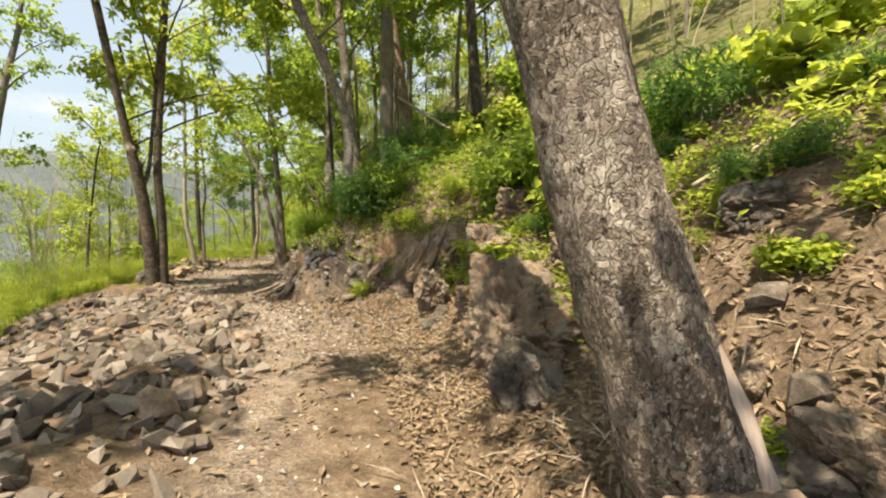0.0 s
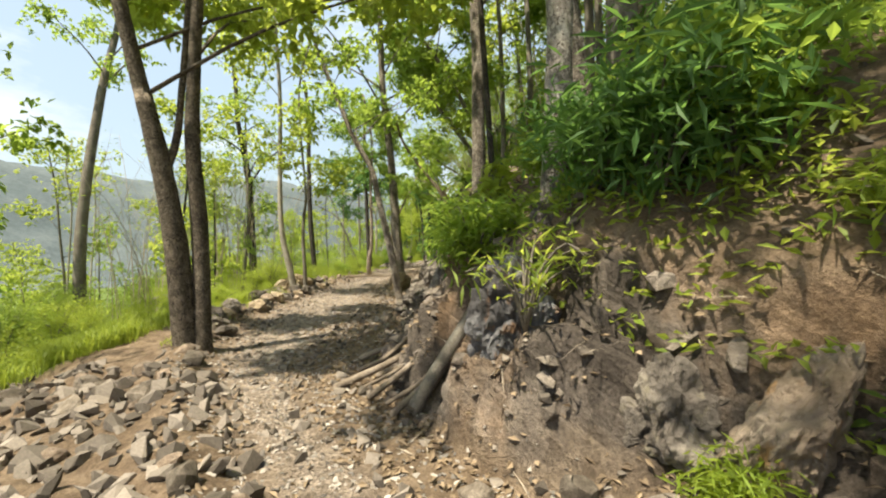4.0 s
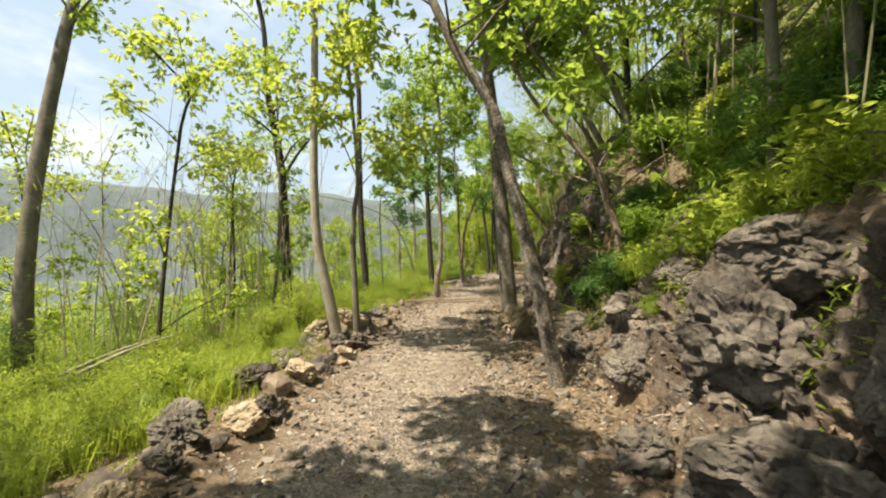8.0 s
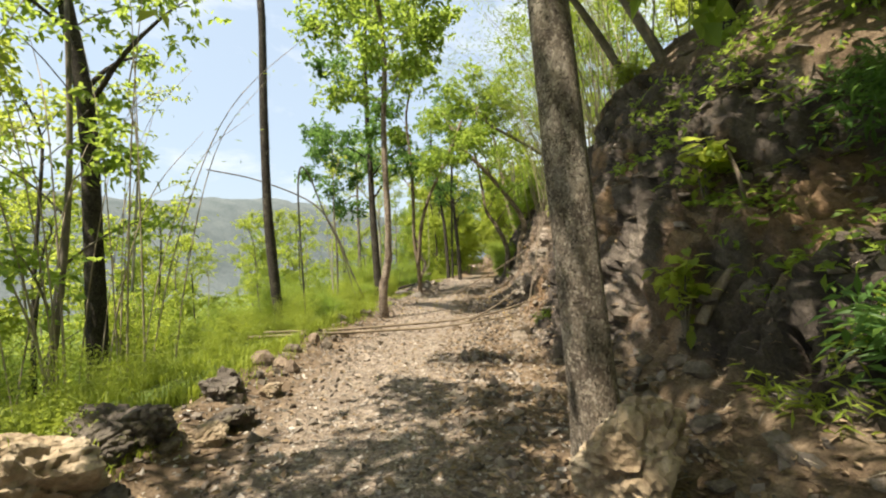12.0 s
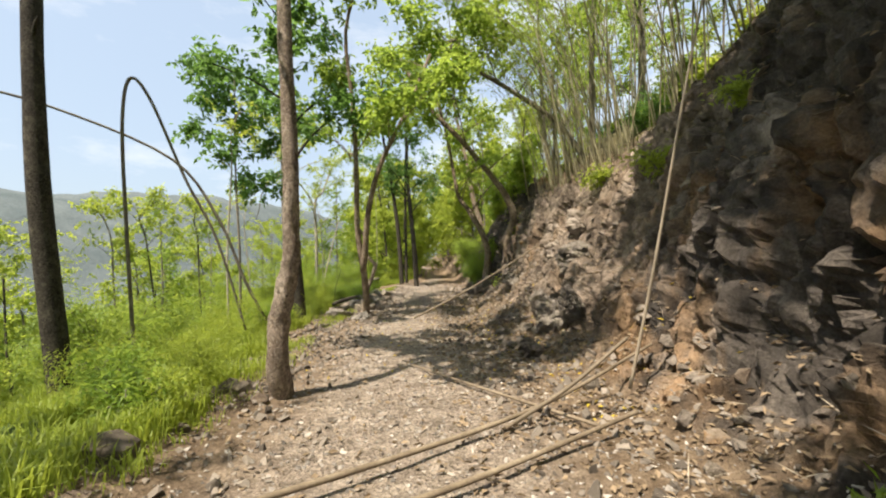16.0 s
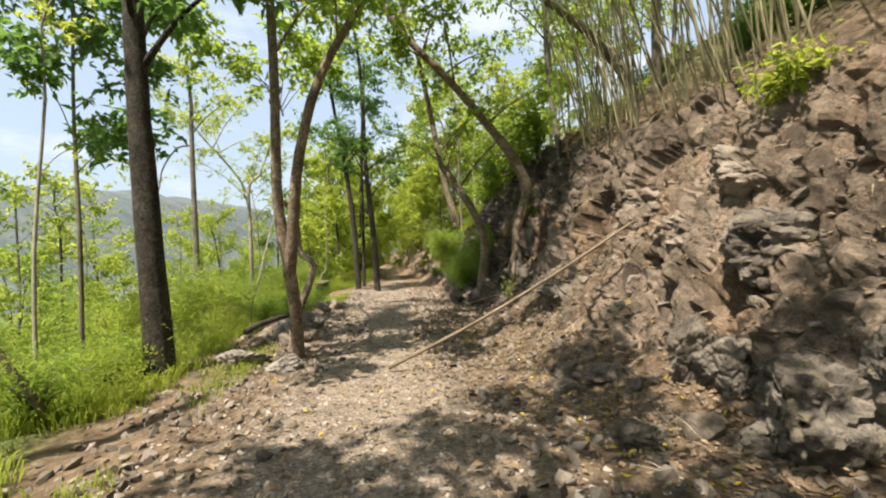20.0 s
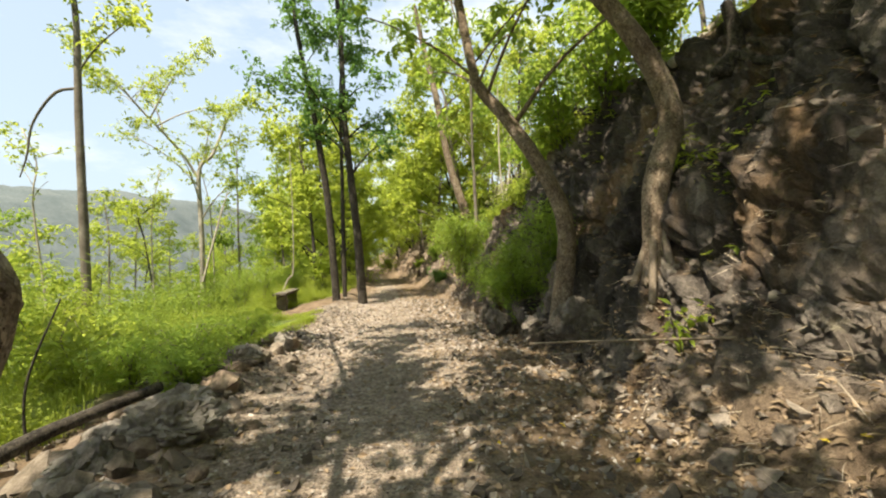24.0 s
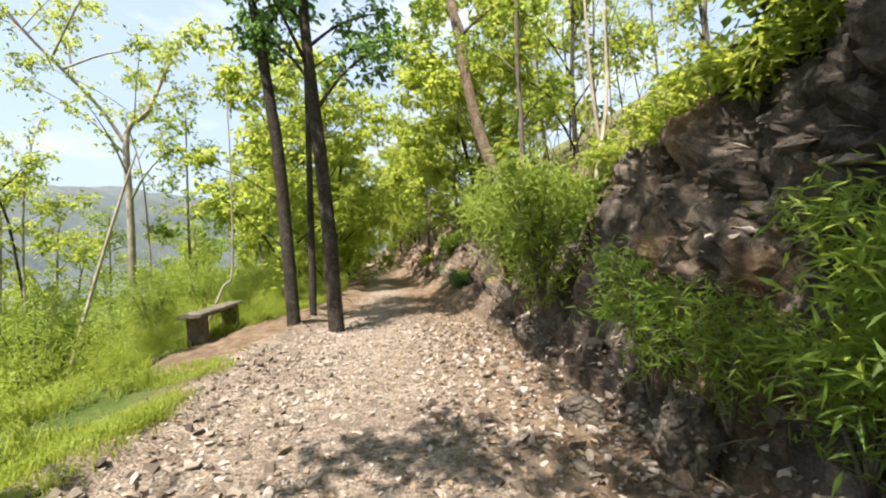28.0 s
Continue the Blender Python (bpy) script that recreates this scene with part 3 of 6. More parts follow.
def floor_at(x, y):
    """Height of the finished ground under one place."""
    j = min(max(int(np.searchsorted(GROWS, y)), 1), len(GROWS) - 1)
    f = (y - GROWS[j - 1]) / (GROWS[j] - GROWS[j - 1])
    z = []
    for i in (j - 1, j):
        gx = np.maximum.accumulate(GX[i])
        z.append(float(np.interp(x, gx, GZ[i])))
    return z[0] + (z[1] - z[0]) * f


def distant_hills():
    """Wooded ridge beyond the valley, its haze put into the base colour."""
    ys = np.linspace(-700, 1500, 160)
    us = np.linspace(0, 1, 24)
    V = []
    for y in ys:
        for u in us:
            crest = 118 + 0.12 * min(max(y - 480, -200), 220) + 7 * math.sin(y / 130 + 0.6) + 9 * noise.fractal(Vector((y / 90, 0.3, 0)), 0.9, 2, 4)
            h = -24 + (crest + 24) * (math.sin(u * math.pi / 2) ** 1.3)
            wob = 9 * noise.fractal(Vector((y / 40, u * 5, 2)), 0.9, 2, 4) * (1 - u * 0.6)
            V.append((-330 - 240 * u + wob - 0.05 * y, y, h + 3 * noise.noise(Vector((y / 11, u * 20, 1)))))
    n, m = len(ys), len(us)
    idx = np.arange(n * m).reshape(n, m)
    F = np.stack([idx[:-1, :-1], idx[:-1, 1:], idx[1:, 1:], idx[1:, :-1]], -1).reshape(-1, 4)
    ob = put_mesh("backdrop", mesh_from("backdrop", V, F, True), varied("far_forest_haze", (0.085, 0.11, 0.115), (0.115, 0.14, 0.145), (0.15, 0.175, 0.175), 0.03, 1.0, 0.3, 0.6, 2.0))
    tagged(ob, "distant wooded ridge across the valley, haze put into its colour", "hill", kind="structure")


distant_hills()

# ---- trees ----
def thing(name, base, label, category, group=""):
    e = new(name)
    e.empty_display_size = 0.2
    e.matrix_basis = pose(*base)
    return tagged(e, label, category, group)


def tree(label, base, offsets, r, trunk_mat, leaf_mat, height=10.0, first=0.4, limbs=7, spread=2.2, n_leaf=2600, leaf_len=0.15, seed=1, sides=12, flare=0.35, group="trees along the trail", name="tree", rough=0.07, clump=0.42, second=None, top_r=0.35, rings=26):
    """A tapered trunk through its places, limbs, and a crown of separate leaves."""
    rng = np.random.RandomState(seed)
    e = thing(name, base, label, "tree", group)
    pts = [(0, 0, -0.25), (0, 0, 0.0)] + [tuple(o) for o in offsets]
    last, prev = np.array(pts[-1], float), np.array(pts[-2], float)
    if height > last[2] + 0.6:
        go = (last - prev) / (np.linalg.norm(last - prev) + 1e-6)
        rest = height - last[2]
        pts.append(tuple(last + np.array([go[0] * 0.5 * rest + rng.normal(0, 0.12), go[1] * 0.5 * rest + rng.normal(0, 0.12), rest * 0.55])))
        pts.append(tuple(last + np.array([go[0] * 0.7 * rest + rng.normal(0, 0.3), go[1] * 0.7 * rest + rng.normal(0, 0.3), rest])))
    v, f = tube(pts, r * 1.05, r * top_r, rings, sides, rough, flare, seed)
    put_mesh("trunk", mesh_from("trunk", v, f, True), trunk_mat, e)
    stems = [curve_points(pts, 40)]
    for n, (pts2, r2) in enumerate(second or ()):
        v, f = tube(pts2, r2, r2 * 0.5, 18, 10, rough, 0.0, seed + 5 + n)
        put_mesh("stem", mesh_from("stem", v, f, True), trunk_mat, e)
        stems.append(curve_points(pts2, 40))
    tips = []
    tall = [s for s in stems if s[-1][2] > 0.6 * height]
    for k in range(limbs):
        line = tall[k % len(tall)]
        at = first + (0.97 - first) * (k + rng.uniform(0, 0.8)) / max(1, limbs)
        i = min(38, int(at * 39))
        p = line[i]
        ang = k * 2.4 + rng.uniform(-0.5, 0.5)
        length = spread * rng.uniform(0.6, 1.15) * (1.15 - 0.5 * at)
        rise = rng.uniform(0.55, 1.3)
        d = np.array([math.cos(ang), math.sin(ang), 0])
        ctrl = [p, p + d * length * 0.35 + (0, 0, rise * length * 0.35), p + d * length * 0.75 + (0, 0, rise * length * 0.6), p + d * length + (0, 0, rise * length * 0.7)]
        rl = max(0.012, r * (1 - at) * 0.55)
        v, f = tube(ctrl, rl, 0.006, 9, 6, 0.1, 0.0, seed * 7 + k)
        put_mesh("limb", mesh_from("limb", v, f, True), trunk_mat, e)
        c = curve_points(ctrl, 12)
        tips += [c[5], c[8], c[10], c[11]]
    tips += [stems[0][-1], stems[0][-3]]
    if n_leaf:
        tips = np.array(tips)
        # twigs spread round each tip, with leaves along them
        n_twig = max(6, n_leaf // 9)
        start = tips[rng.randint(0, len(tips), n_twig)] + rng.normal(0, clump * 0.45, (n_twig, 3))
        way = rng.normal(0, 1, (n_twig, 3))
        way[:, 2] = way[:, 2] * 0.5 - 0.1
        way /= np.linalg.norm(way, axis=1)[:, None]
        long_ = clump * rng.uniform(0.5, 1.3, n_twig)
        t = rng.uniform(0, 1, (n_twig, 9))
        c = start[:, None] + way[:, None] * (long_[:, None] * t)[..., None] + rng.normal(0, 0.03, (n_twig, 9, 3))
        v, f = leaves(c.reshape(-1, 3), leaf_len, leaf_len * 0.55, rng)
        put_mesh("crown", mesh_from("crown", v, f, False), leaf_mat, e)
    return e


T = "young forest tree with smooth grey bark beside the trail"
# the flaking trunk that leans over the trail at the start, its bark stripped off one side
big = tree("leaning thick trunk with flaking bark and a stripped side", (2.34, 7.46, 0.25), [(-0.09, 0, 0.35), (-0.26, 0, 0.9), (-0.44, 0, 1.6), (-0.74, 0.05, 2.8), (-1.3, 0.3, 4.8), (-2.3, 1.2, 7.2)], 0.205, BARK_FLAKE, LEAF_MID, 10.5, 0.5, 14, 3.6, 4800, 0.17, 11, 28, 0.2, rough=0.09, rings=60, top_r=0.5)
v, f = tube([(0.18, -0.06, -0.2), (0.1, -0.06, 0.15), (0.02, -0.05, 0.45), (-0.1, -0.04, 0.75), (-0.17, -0.02, 0.95)], 0.115, 0.015, 18, 12, 0.05, 0.3, 3)
put_mesh("stripped_wood", mesh_from("stripped_wood", v, f, True), BARE_WOOD, big, "pinkish bare wood where bark is gone")
# out of view behind the start, added so its crown shades the rubble
tree("unseen tree added behind the start to shade the rubble", (-3.1, 4.4, float(land(-3.1, 4.4)) - 0.1), [(0.05, 0.1, 2.5), (0.15, 0.2, 5.0)], 0.12, BARK_GREY, LEAF_MID, 9.0, 0.6, 12, 2.3, 3800, 0.17, 48)
# twin trunks on the valley side
tree("pair of grown-together grey trunks at the trail edge", (-5.7, 14.6, 0.12), [(-0.05, -0.09, 1.4), (-0.12, -0.2, 2.3), (-0.2, -0.32, 3.0), (-0.25, -0.41, 3.5)], 0.15, BARK_TWIN, LEAF_BRIGHT, 10.5, 0.66, 18, 4.2, 11000, 0.18, 12, 16, 0.3,
     second=[([(0.13, 0.12, -0.2), (0.14, 0.12, 0.4), (0.13, 0.11, 1.45), (0.1, 0.06, 2.5), (0.12, 0.09, 3.6), (0.2, 0.2, 6.0), (0.3, 0.3, 8.8)], 0.115), ([(-0.1, -0.16, 2.15), (-0.02, -0.06, 2.6), (0.02, 0.0, 3.3), (0.1, 0.1, 5.0), (0.3, 0.2, 7.5)], 0.05)])
tree("slender trunk leaning over the trail from the bank", (-5.48, 20.06, 0.1), [(-0.21, -0.04, 1.2), (-0.49, -0.1, 2.5), (-0.64, -0.13, 3.2), (-1.03, -0.2, 3.9), (-1.33, -0.26, 4.6)], 0.1, BARK_ROUGH, LEAF_MID, 9.0, 0.6, 10, 2.2, 1500, 0.16, 13)
tree("upright trunk with flaking bark and a boulder at its foot", (-6.96, 23.1, 0.15), [(-0.1, -0.04, 1.9), (-0.23, -0.07, 4.1), (-0.45, -0.14, 6.4)], 0.175, BARK_ROUGH, LEAF_MID, 11.0, 0.56, 16, 3.8, 8000, 0.18, 14, 16)
tree("pale trunk rooted on the rocky bank", (-2.67, 17.18, 1.2), [(0.05, 0, 0.8), (0.07, 0, 1.9), (0.0, 0.15, 4.0), (-0.5, 0.8, 6.5)], 0.135, BARK_ROUGH, LEAF_MID, 10.5, 0.58, 14, 3.8, 8000, 0.17, 15)
tree("slim pale trunk curving up from the trail edge", (-9.05, 20.5, 0.1), [(-0.08, -0.14, 0.85), (-0.2, -0.24, 1.7), (-0.22, -0.27, 3.0), (-0.2, -0.22, 5.5)], 0.098, BARK_PALE, LEAF_BRIGHT, 9.0, 0.62, 9, 2.0, 2200, 0.15, 16)
tree("thin crooked grey trunk beside rocks", (-9.16, 21.11, 0.1), [(-0.01, -0.02, 0.78), (-0.03, -0.04, 1.53), (-0.01, -0.01, 2.25), (0.03, 0.04, 2.69), (0.03, 0.03, 3.34)], 0.062, BARK_GREY, LEAF_BRIGHT, 8.0, 0.6, 9, 1.9, 2200, 0.15, 17)
tree("tall dark trunk in the grass", (-15.0, 24.9, -0.9), [(-0.03, -0.04, 2.9), (-0.06, -0.09, 5.0), (-0.2, -0.28, 6.8), (-0.31, -0.44, 8.0)], 0.17, BARK_DARK, LEAF_MID, 11.5, 0.4, 9, 2.2, 1500, 0.16, 18)
tree("broken-topped grey snag in the grass", (-15.6, 29.9, -0.3), [(-0.12, -0.16, 2.6), (-0.17, -0.2, 5.0), (-0.16, -0.19, 7.4)], 0.15, BARK_DARK, LEAF_MID, 11.0, 0.45, 3, 0.4, 0, 0.15, 19, top_r=0.6)
tree("brown-barked lumpy trunk standing among loose stones", (-11.87, 29.38, 0.0), [(0.03, -0.1, 0.35), (0.06, -0.11, 0.77), (0.12, -0.11, 1.03), (0.19, -0.1, 1.3), (0.23, -0.1, 1.55), (0.24, -0.11, 1.9), (0.26, -0.12, 2.6), (0.2, -0.05, 4.6)], 0.115, BARK_TAN, LEAF_MID, 9.0, 0.85, 15, 2.9, 6000, 0.17, 20, 18, rough=0.15, rings=60, top_r=0.5)
tree("straight dark trunk at the grassy edge", (-15.0, 34.75, -0.1), [(-0.05, -0.04, 1.6), (-0.1, -0.09, 3.6), (-0.12, -0.11, 5.2)], 0.185, BARK_DARK, LEAF_DEEP, 11.0, 0.55, 13, 2.9, 4800, 0.19, 21)
fork = tree("forked brown tree with a crooked dead stem at its foot", (-13.57, 35.56, 0.05), [(0.07, -0.16, 0.65), (0.09, -0.33, 1.3), (0.02, -0.42, 2.2), (0.06, -0.45, 3.9), (0.0, -0.4, 5.5)], 0.1, BARK_BROWN, LEAF_MID, 8.5, 0.64, 18, 2.7, 6500, 0.18, 22, second=[
    ([(0.02, -0.45, 3.5), (-0.9, 1.6, 4.6), (-2.0, 3.6, 5.3), (-2.6, 5.0, 5.4)], 0.045),
    ([(0.08, -0.3, 1.15), (0.2, -0.42, 1.62), (0.38, -0.5, 2.7), (0.75, -0.5, 3.8), (1.25, 0.3, 5.4), (1.7, 1.2, 7.2)], 0.085)])
v, f = tube([(-0.06, -0.02, 0.05), (-0.08, 0.07, 0.34), (0.03, 0.16, 0.75), (0.16, 0.2, 1.1), (0.18, 0.22, 1.31), (-0.01, 0.22, 1.52), (-0.03, 0.21, 1.81), (-0.07, 0.2, 2.06), (-0.2, 0.17, 2.25)], 0.062, 0.034, 60, 12, 0.16, 0.25, 8)
dead = put_mesh("dead_stem", mesh_from("dead_stem", v, f, True), BARK_TAN, fork, "crooked dead stem with bare orange-tan wood")
v, f = tube([(0.01, 0.14, 0.62), (-0.03, 0.11, 0.45), (-0.06, 0.05, 0.2), (-0.03, -0.03, 0.0)], 0.02, 0.055, 14, 8, 0.1, 0.0, 9)
put_mesh("bare_wood", mesh_from("bare_wood", v, f, True), ORANGE_WOOD, dead, "orange-tan bare wood where bark has gone")
v, f = tube([(-0.06, 0.2, 2.03), (-0.04, 0.2, 2.25), (-0.02, 0.19, 2.5)], 0.022, 0.008, 8, 7, 0.1, 0.0, 10)
put_mesh("stub", mesh_from("stub", v, f, True), BARK_TAN, dead)
tree("dark trunk bowed out over the trail from pale roots on rock", (-10.13, 39.33, 1.2), [(0.05, 0.0, 0.8), (0.28, 0.07, 1.55), (0.03, 0.07, 2.3), (-0.47, 0.07, 3.06), (-1.47, 0.07, 4.4), (-2.5, 0.07, 5.6)], 0.15, BARK_BROWN, LEAF_MID, 7.9, 0.58, 15, 2.5, 4600, 0.16, 23, 14, 0.3, rings=36)
tree("twisting trunk arching from the rock foot", (-10.97, 40.27, 0.7), [(0.11, -0.03, 0.9), (-0.1, 0.03, 1.65), (-0.53, 0.16, 2.45), (-0.9, 0.27, 3.0), (-1.0, 0.3, 3.4)], 0.13, BARK_BROWN, LEAF_MID, 7.5, 0.5, 10, 2.0, 1500, 0.15, 24)
tree("stout pale trunk blotched with lichen, rooted on dark rock", (-1.2, 14.62, 1.35), [(0.0, -0.1, 0.5), (0.03, -0.12, 1.2), (0.0, -0.2, 2.4), (-0.6, -1.0, 4.2), (-1.2, -2.0, 6.0)], 0.15, BARK_LICHEN, LEAF_MID, 8.5, 0.6, 16, 3.3, 6500, 0.17, 36, 18, 0.25, rings=40)
# leaning tree added so its crown keeps sun off the cliff
tree("leafy tree added on the cliff top to shade the rock", (-4.7, 26.6, floor_at(-4.7, 26.6) - 0.1), [(-0.7, -0.2, 2.0), (-1.7, -0.6, 4.0), (-2.7, -1.0, 5.6)], 0.11, BARK_GREY, LEAF_MID, 7.5, 0.5, 18, 3.0, 8000, 0.18, 37, group="trees on the bank")
# two crowns above the view, added to cast shade on the cliff
tree("unseen leafy tree added over the cliff for its shade", (-5.6, 28.3, floor_at(-5.6, 28.3) - 0.1), [(-0.6, -0.2, 1.2), (-1.4, -0.5, 2.4), (-2.0, -0.8, 3.4)], 0.1, BARK_GREY, LEAF_MID, 4.6, 0.5, 18, 2.0, 7500, 0.17, 39, group="trees on the bank")
tree("unseen leafy tree added over the cliff for its shade", (-5.9, 30.1, floor_at(-5.9, 30.1) - 0.1), [(-0.6, -0.2, 1.2), (-1.2, -0.5, 2.2), (-1.8, -0.8, 3.0)], 0.1, BARK_GREY, LEAF_MID, 4.0, 0.5, 18, 1.8, 6500, 0.17, 40, group="trees on the bank")
# another out-of-view tree, added to shade the rock face and trail edge
tree("unseen leafy tree added to shade the rock face", (-7.6, 38.5, floor_at(-7.6, 38.5) - 0.1), [(-0.8, -0.2, 1.2), (-2.0, -0.6, 2.1), (-3.2, -1.0, 2.9)], 0.1, BARK_GREY, LEAF_MID, 4.0, 0.5, 18, 2.1, 4500, 0.17, 49, group="trees on the bank")
# leaf lobes of the straight dark tree, carried by an added thin trunk
tree("drooping crown lobes of the straight dark tree on an added thin trunk", (-18.3, 36.7, float(land(-18.3, 36.7)) - 0.1), [(0.05, 0.0, 2.5), (-0.1, 0.1, 5.0)], 0.05, BARK_GREY, LEAF_DEEP, 8.6, 0.5, 13, 2.0, 4200, 0.2, 38)
DT = "tall dark straight trunk at the trail edge"
tree(DT, (-16.7, 47.91, 0.0), [(-0.09, -0.04, 3.12), (-0.29, -0.14, 5.53), (-0.39, -0.19, 6.4)], 0.14, BARK_DARK, LEAF_DEEP, 12.0, 0.48, 10, 2.0, 3000, 0.17, 26, group="three dark trees by the bench")
tree(DT, (-16.8, 49.07, 0.0), [(0.08, 0.03, 3.36), (0.19, 0.08, 7.2)], 0.09, BARK_DARK, LEAF_DEEP, 11.0, 0.5, 7, 1.7, 2000, 0.17, 27, group="three dark trees by the bench")
tree(DT, (-15.74, 47.6, 0.0), [(-0.06, -0.02, 2.44), (-0.19, -0.07, 4.52), (-0.25, -0.09, 6.1)], 0.155, BARK_DARK, LEAF_DEEP, 12.5, 0.45, 11, 2.2, 3600, 0.17, 28, group="three dark trees by the bench")
tree("flat-topped pale tree with forked limbs in the valley", (-25.4, 53.6, -3.2), [(0.11, 0.1, 6.2), (0.12, 0.11, 9.4), (0.57, 0.53, 10.3), (1.14, 1.06, 12.3)], 0.15, BARK_PALE, LEAF_BRIGHT, 12.6, 0.44, 20, 3.6, 7000, 0.15, 29,
     second=[([(0.12, 0.11, 9.0), (-0.5, -0.4, 10.4), (-1.6, -1.4, 12.2), (-2.0, -1.8, 13.0)], 0.07)])
tree("leaning brown trunk on top of the bank", (-12.4, 51.9, 3.2), [(-0.55, 0.02, 2.0), (-1.0, 0.04, 5.2)], 0.2, BARK_BROWN, LEAF_MID, 9.0, 0.5, 7, 2.0, 2000, 0.16, 30)
tree("thick leaning trunk below the trail", (-15.9, 18.9, -1.0), [(0.0, 0.0, 2.2), (0.06, 0.19, 4.5), (0.16, 0.52, 7.0), (0.22, 0.73, 8.3)], 0.19, BARK_GREY, LEAF_MID, 11.0, 0.6, 8, 2.5, 2500, 0.17, 32)
tree("slim grey trunk below the trail", (-21.5, 44.0, -1.8), [(-0.01, -0.01, 4.3), (-0.02, -0.02, 6.8), (0.0, 0.0, 9.2)], 0.12, BARK_GREY, LEAF_BRIGHT, 11.0, 0.6, 6, 2.0, 1500, 0.16, 31)
tree("slim trunk on the shaded bank", (-3.1, 21.4, floor_at(-3.1, 21.4)), [(0.0, 0.0, 1.0), (0.0, 0.0, 2.0)], 0.1, BARK_GREY, LEAF_MID, 8.0, 0.5, 7, 2.0, 2500, 0.15, 33)
tree("slim pale trunk on top of the bank", (-12.0, 49.2, floor_at(-12.0, 49.2)), [(0.02, 0.0, 2.0), (0.03, 0.0, 4.0)], 0.08, BARK_GREY, LEAF_MID, 9.0, 0.5, 7, 1.8, 1600, 0.15, 34)
tree("curved brown trunk hanging from the cliff with large leaves", (-4.91, 22.6, floor_at(-4.91, 22.6) - 0.1), [(-0.02, 0.01, 0.5), (-0.03, 0.01, 0.95), (-0.18, 0.07, 1.5), (-0.3, 0.04, 2.0), (-0.7, -0.05, 2.6)], 0.085, BARK_BROWN, LEAF_MID, 4.5, 0.5, 9, 1.7, 500, 0.24, 35)
B = "grey trunk standing on the bank above the trail"
for base, off, r, mt, sd in (((1.58, 15.33, 3.0), (-0.15, 0.03, 1.8), 0.16, BARK_DARK, 41), ((-0.62, 15.6, 2.4), (0.02, 0, 3.0), 0.19, BARK_GREY, 42), ((-0.1, 16.4, 2.6), (-0.35, -0.02, 2.4), 0.16, BARK_BROWN, 43), ((-0.95, 14.6, 1.6), (-0.2, -0.05, 1.9), 0.14, BARK_ROUGH, 44), ((-2.2, 16.6, 2.0), (-0.2, -0.05, 4.0), 0.05, BARK_DARK, 45), ((3.13, 14.56, 3.3), (-0.16, 0.05, 1.7), 0.19, BARK_GREY, 46)):
    tree(B, (base[0], base[1], floor_at(base[0], base[1]) - 0.05), [off, (off[0] * 1.6, off[1] * 1.6, off[2] * 1.8)], r, mt, LEAF_MID, 9.0, 0.55, 9, 3.0 if sd > 43 else 2.4, 6500 if sd > 45 else 3600 if sd < 43 else {43: 1200, 44: 3200, 45: 800}[sd], 0.15, sd, group="trees on the bank")

# thin young trees: three kinds, copied down the valley side and up the bank
def scatter(kinds, spots, group):
    made = []
    for n, (x, y, turn, size) in enumerate(spots):
        src = kinds[n % len(kinds)]
        m = Matrix.Translation((x, y, float(land(x, y)) - 0.1)) @ Matrix.Rotation(turn, 4, "Z") @ Matrix.Scale(size, 4)
        made.append(copy_thing(src, m))
        tagged(made[-1], group=group)
    return made


THIN = "slim young tree with sparse bright leaves in the thicket"
thin_kinds = [
    tree(THIN, (-19.0, 20.0, -2.2), [(0.1, 0.05, 2), (0.15, -0.1, 4)], 0.06, BARK_GREY, LEAF_BRIGHT, 7.5, 0.3, 9, 1.5, 1900, 0.16, 51, 8, 0.2, "thicket below the trail", rings=16),
    tree(THIN, (-17.0, 16.0, -1.8), [(-0.2, 0.1, 2), (-0.3, 0.2, 4.2)], 0.075, BARK_GREY, LEAF_MID, 9.0, 0.35, 9, 1.7, 2000, 0.17, 52, 8, 0.2, "thicket below the trail", rings=16),
    tree(THIN, (-22.0, 27.0, -3.0), [(0.15, 0.2, 2.5), (0.4, 0.3, 5)], 0.05, BARK_DARK, LEAF_BRIGHT, 6.5, 0.25, 10, 1.4, 1900, 0.16, 53, 8, 0.2, "thicket below the trail", rings=16),
    tree("slim bare trunk in the thicket", (-20.0, 12.0, -2.4), [(0.1, 0.1, 3), (0.3, 0.0, 6)], 0.045, BARK_PALE, LEAF_BRIGHT, 8.5, 0.5, 6, 1.2, 350, 0.15, 54, 8, 0.2, "thicket below the trail", rings=16),
]
rng = np.random.RandomState(77)
spots = []
for y in np.arange(6, 96, 1.9):
    for _ in range(2):
        yy = y + rng.uniform(-1, 1)
        b = rng.uniform(3.2, 22) ** 1.0
        spots.append((float(left_edge(yy)) - b, yy, rng.uniform(0, 6.28), rng.uniform(0.75, 1.2)))
scatter(thin_kinds, spots, "thicket below the trail")
spots = []
for y in np.arange(8, 90, 2.3):
    for _ in range(2):
        yy = y + rng.uniform(-1, 1)
        a = rng.uniform(4.2, 13)
        if (29 < yy < 38 or yy < 13.5) and a < 8.5:
            continue
        spots.append((float(right_edge(yy)) + a, yy, rng.uniform(0, 6.28), rng.uniform(0.7, 1.1)))
scatter(thin_kinds, spots, "trees on the bank")
DENSE = "leafy broad-crowned tree beside the trail"
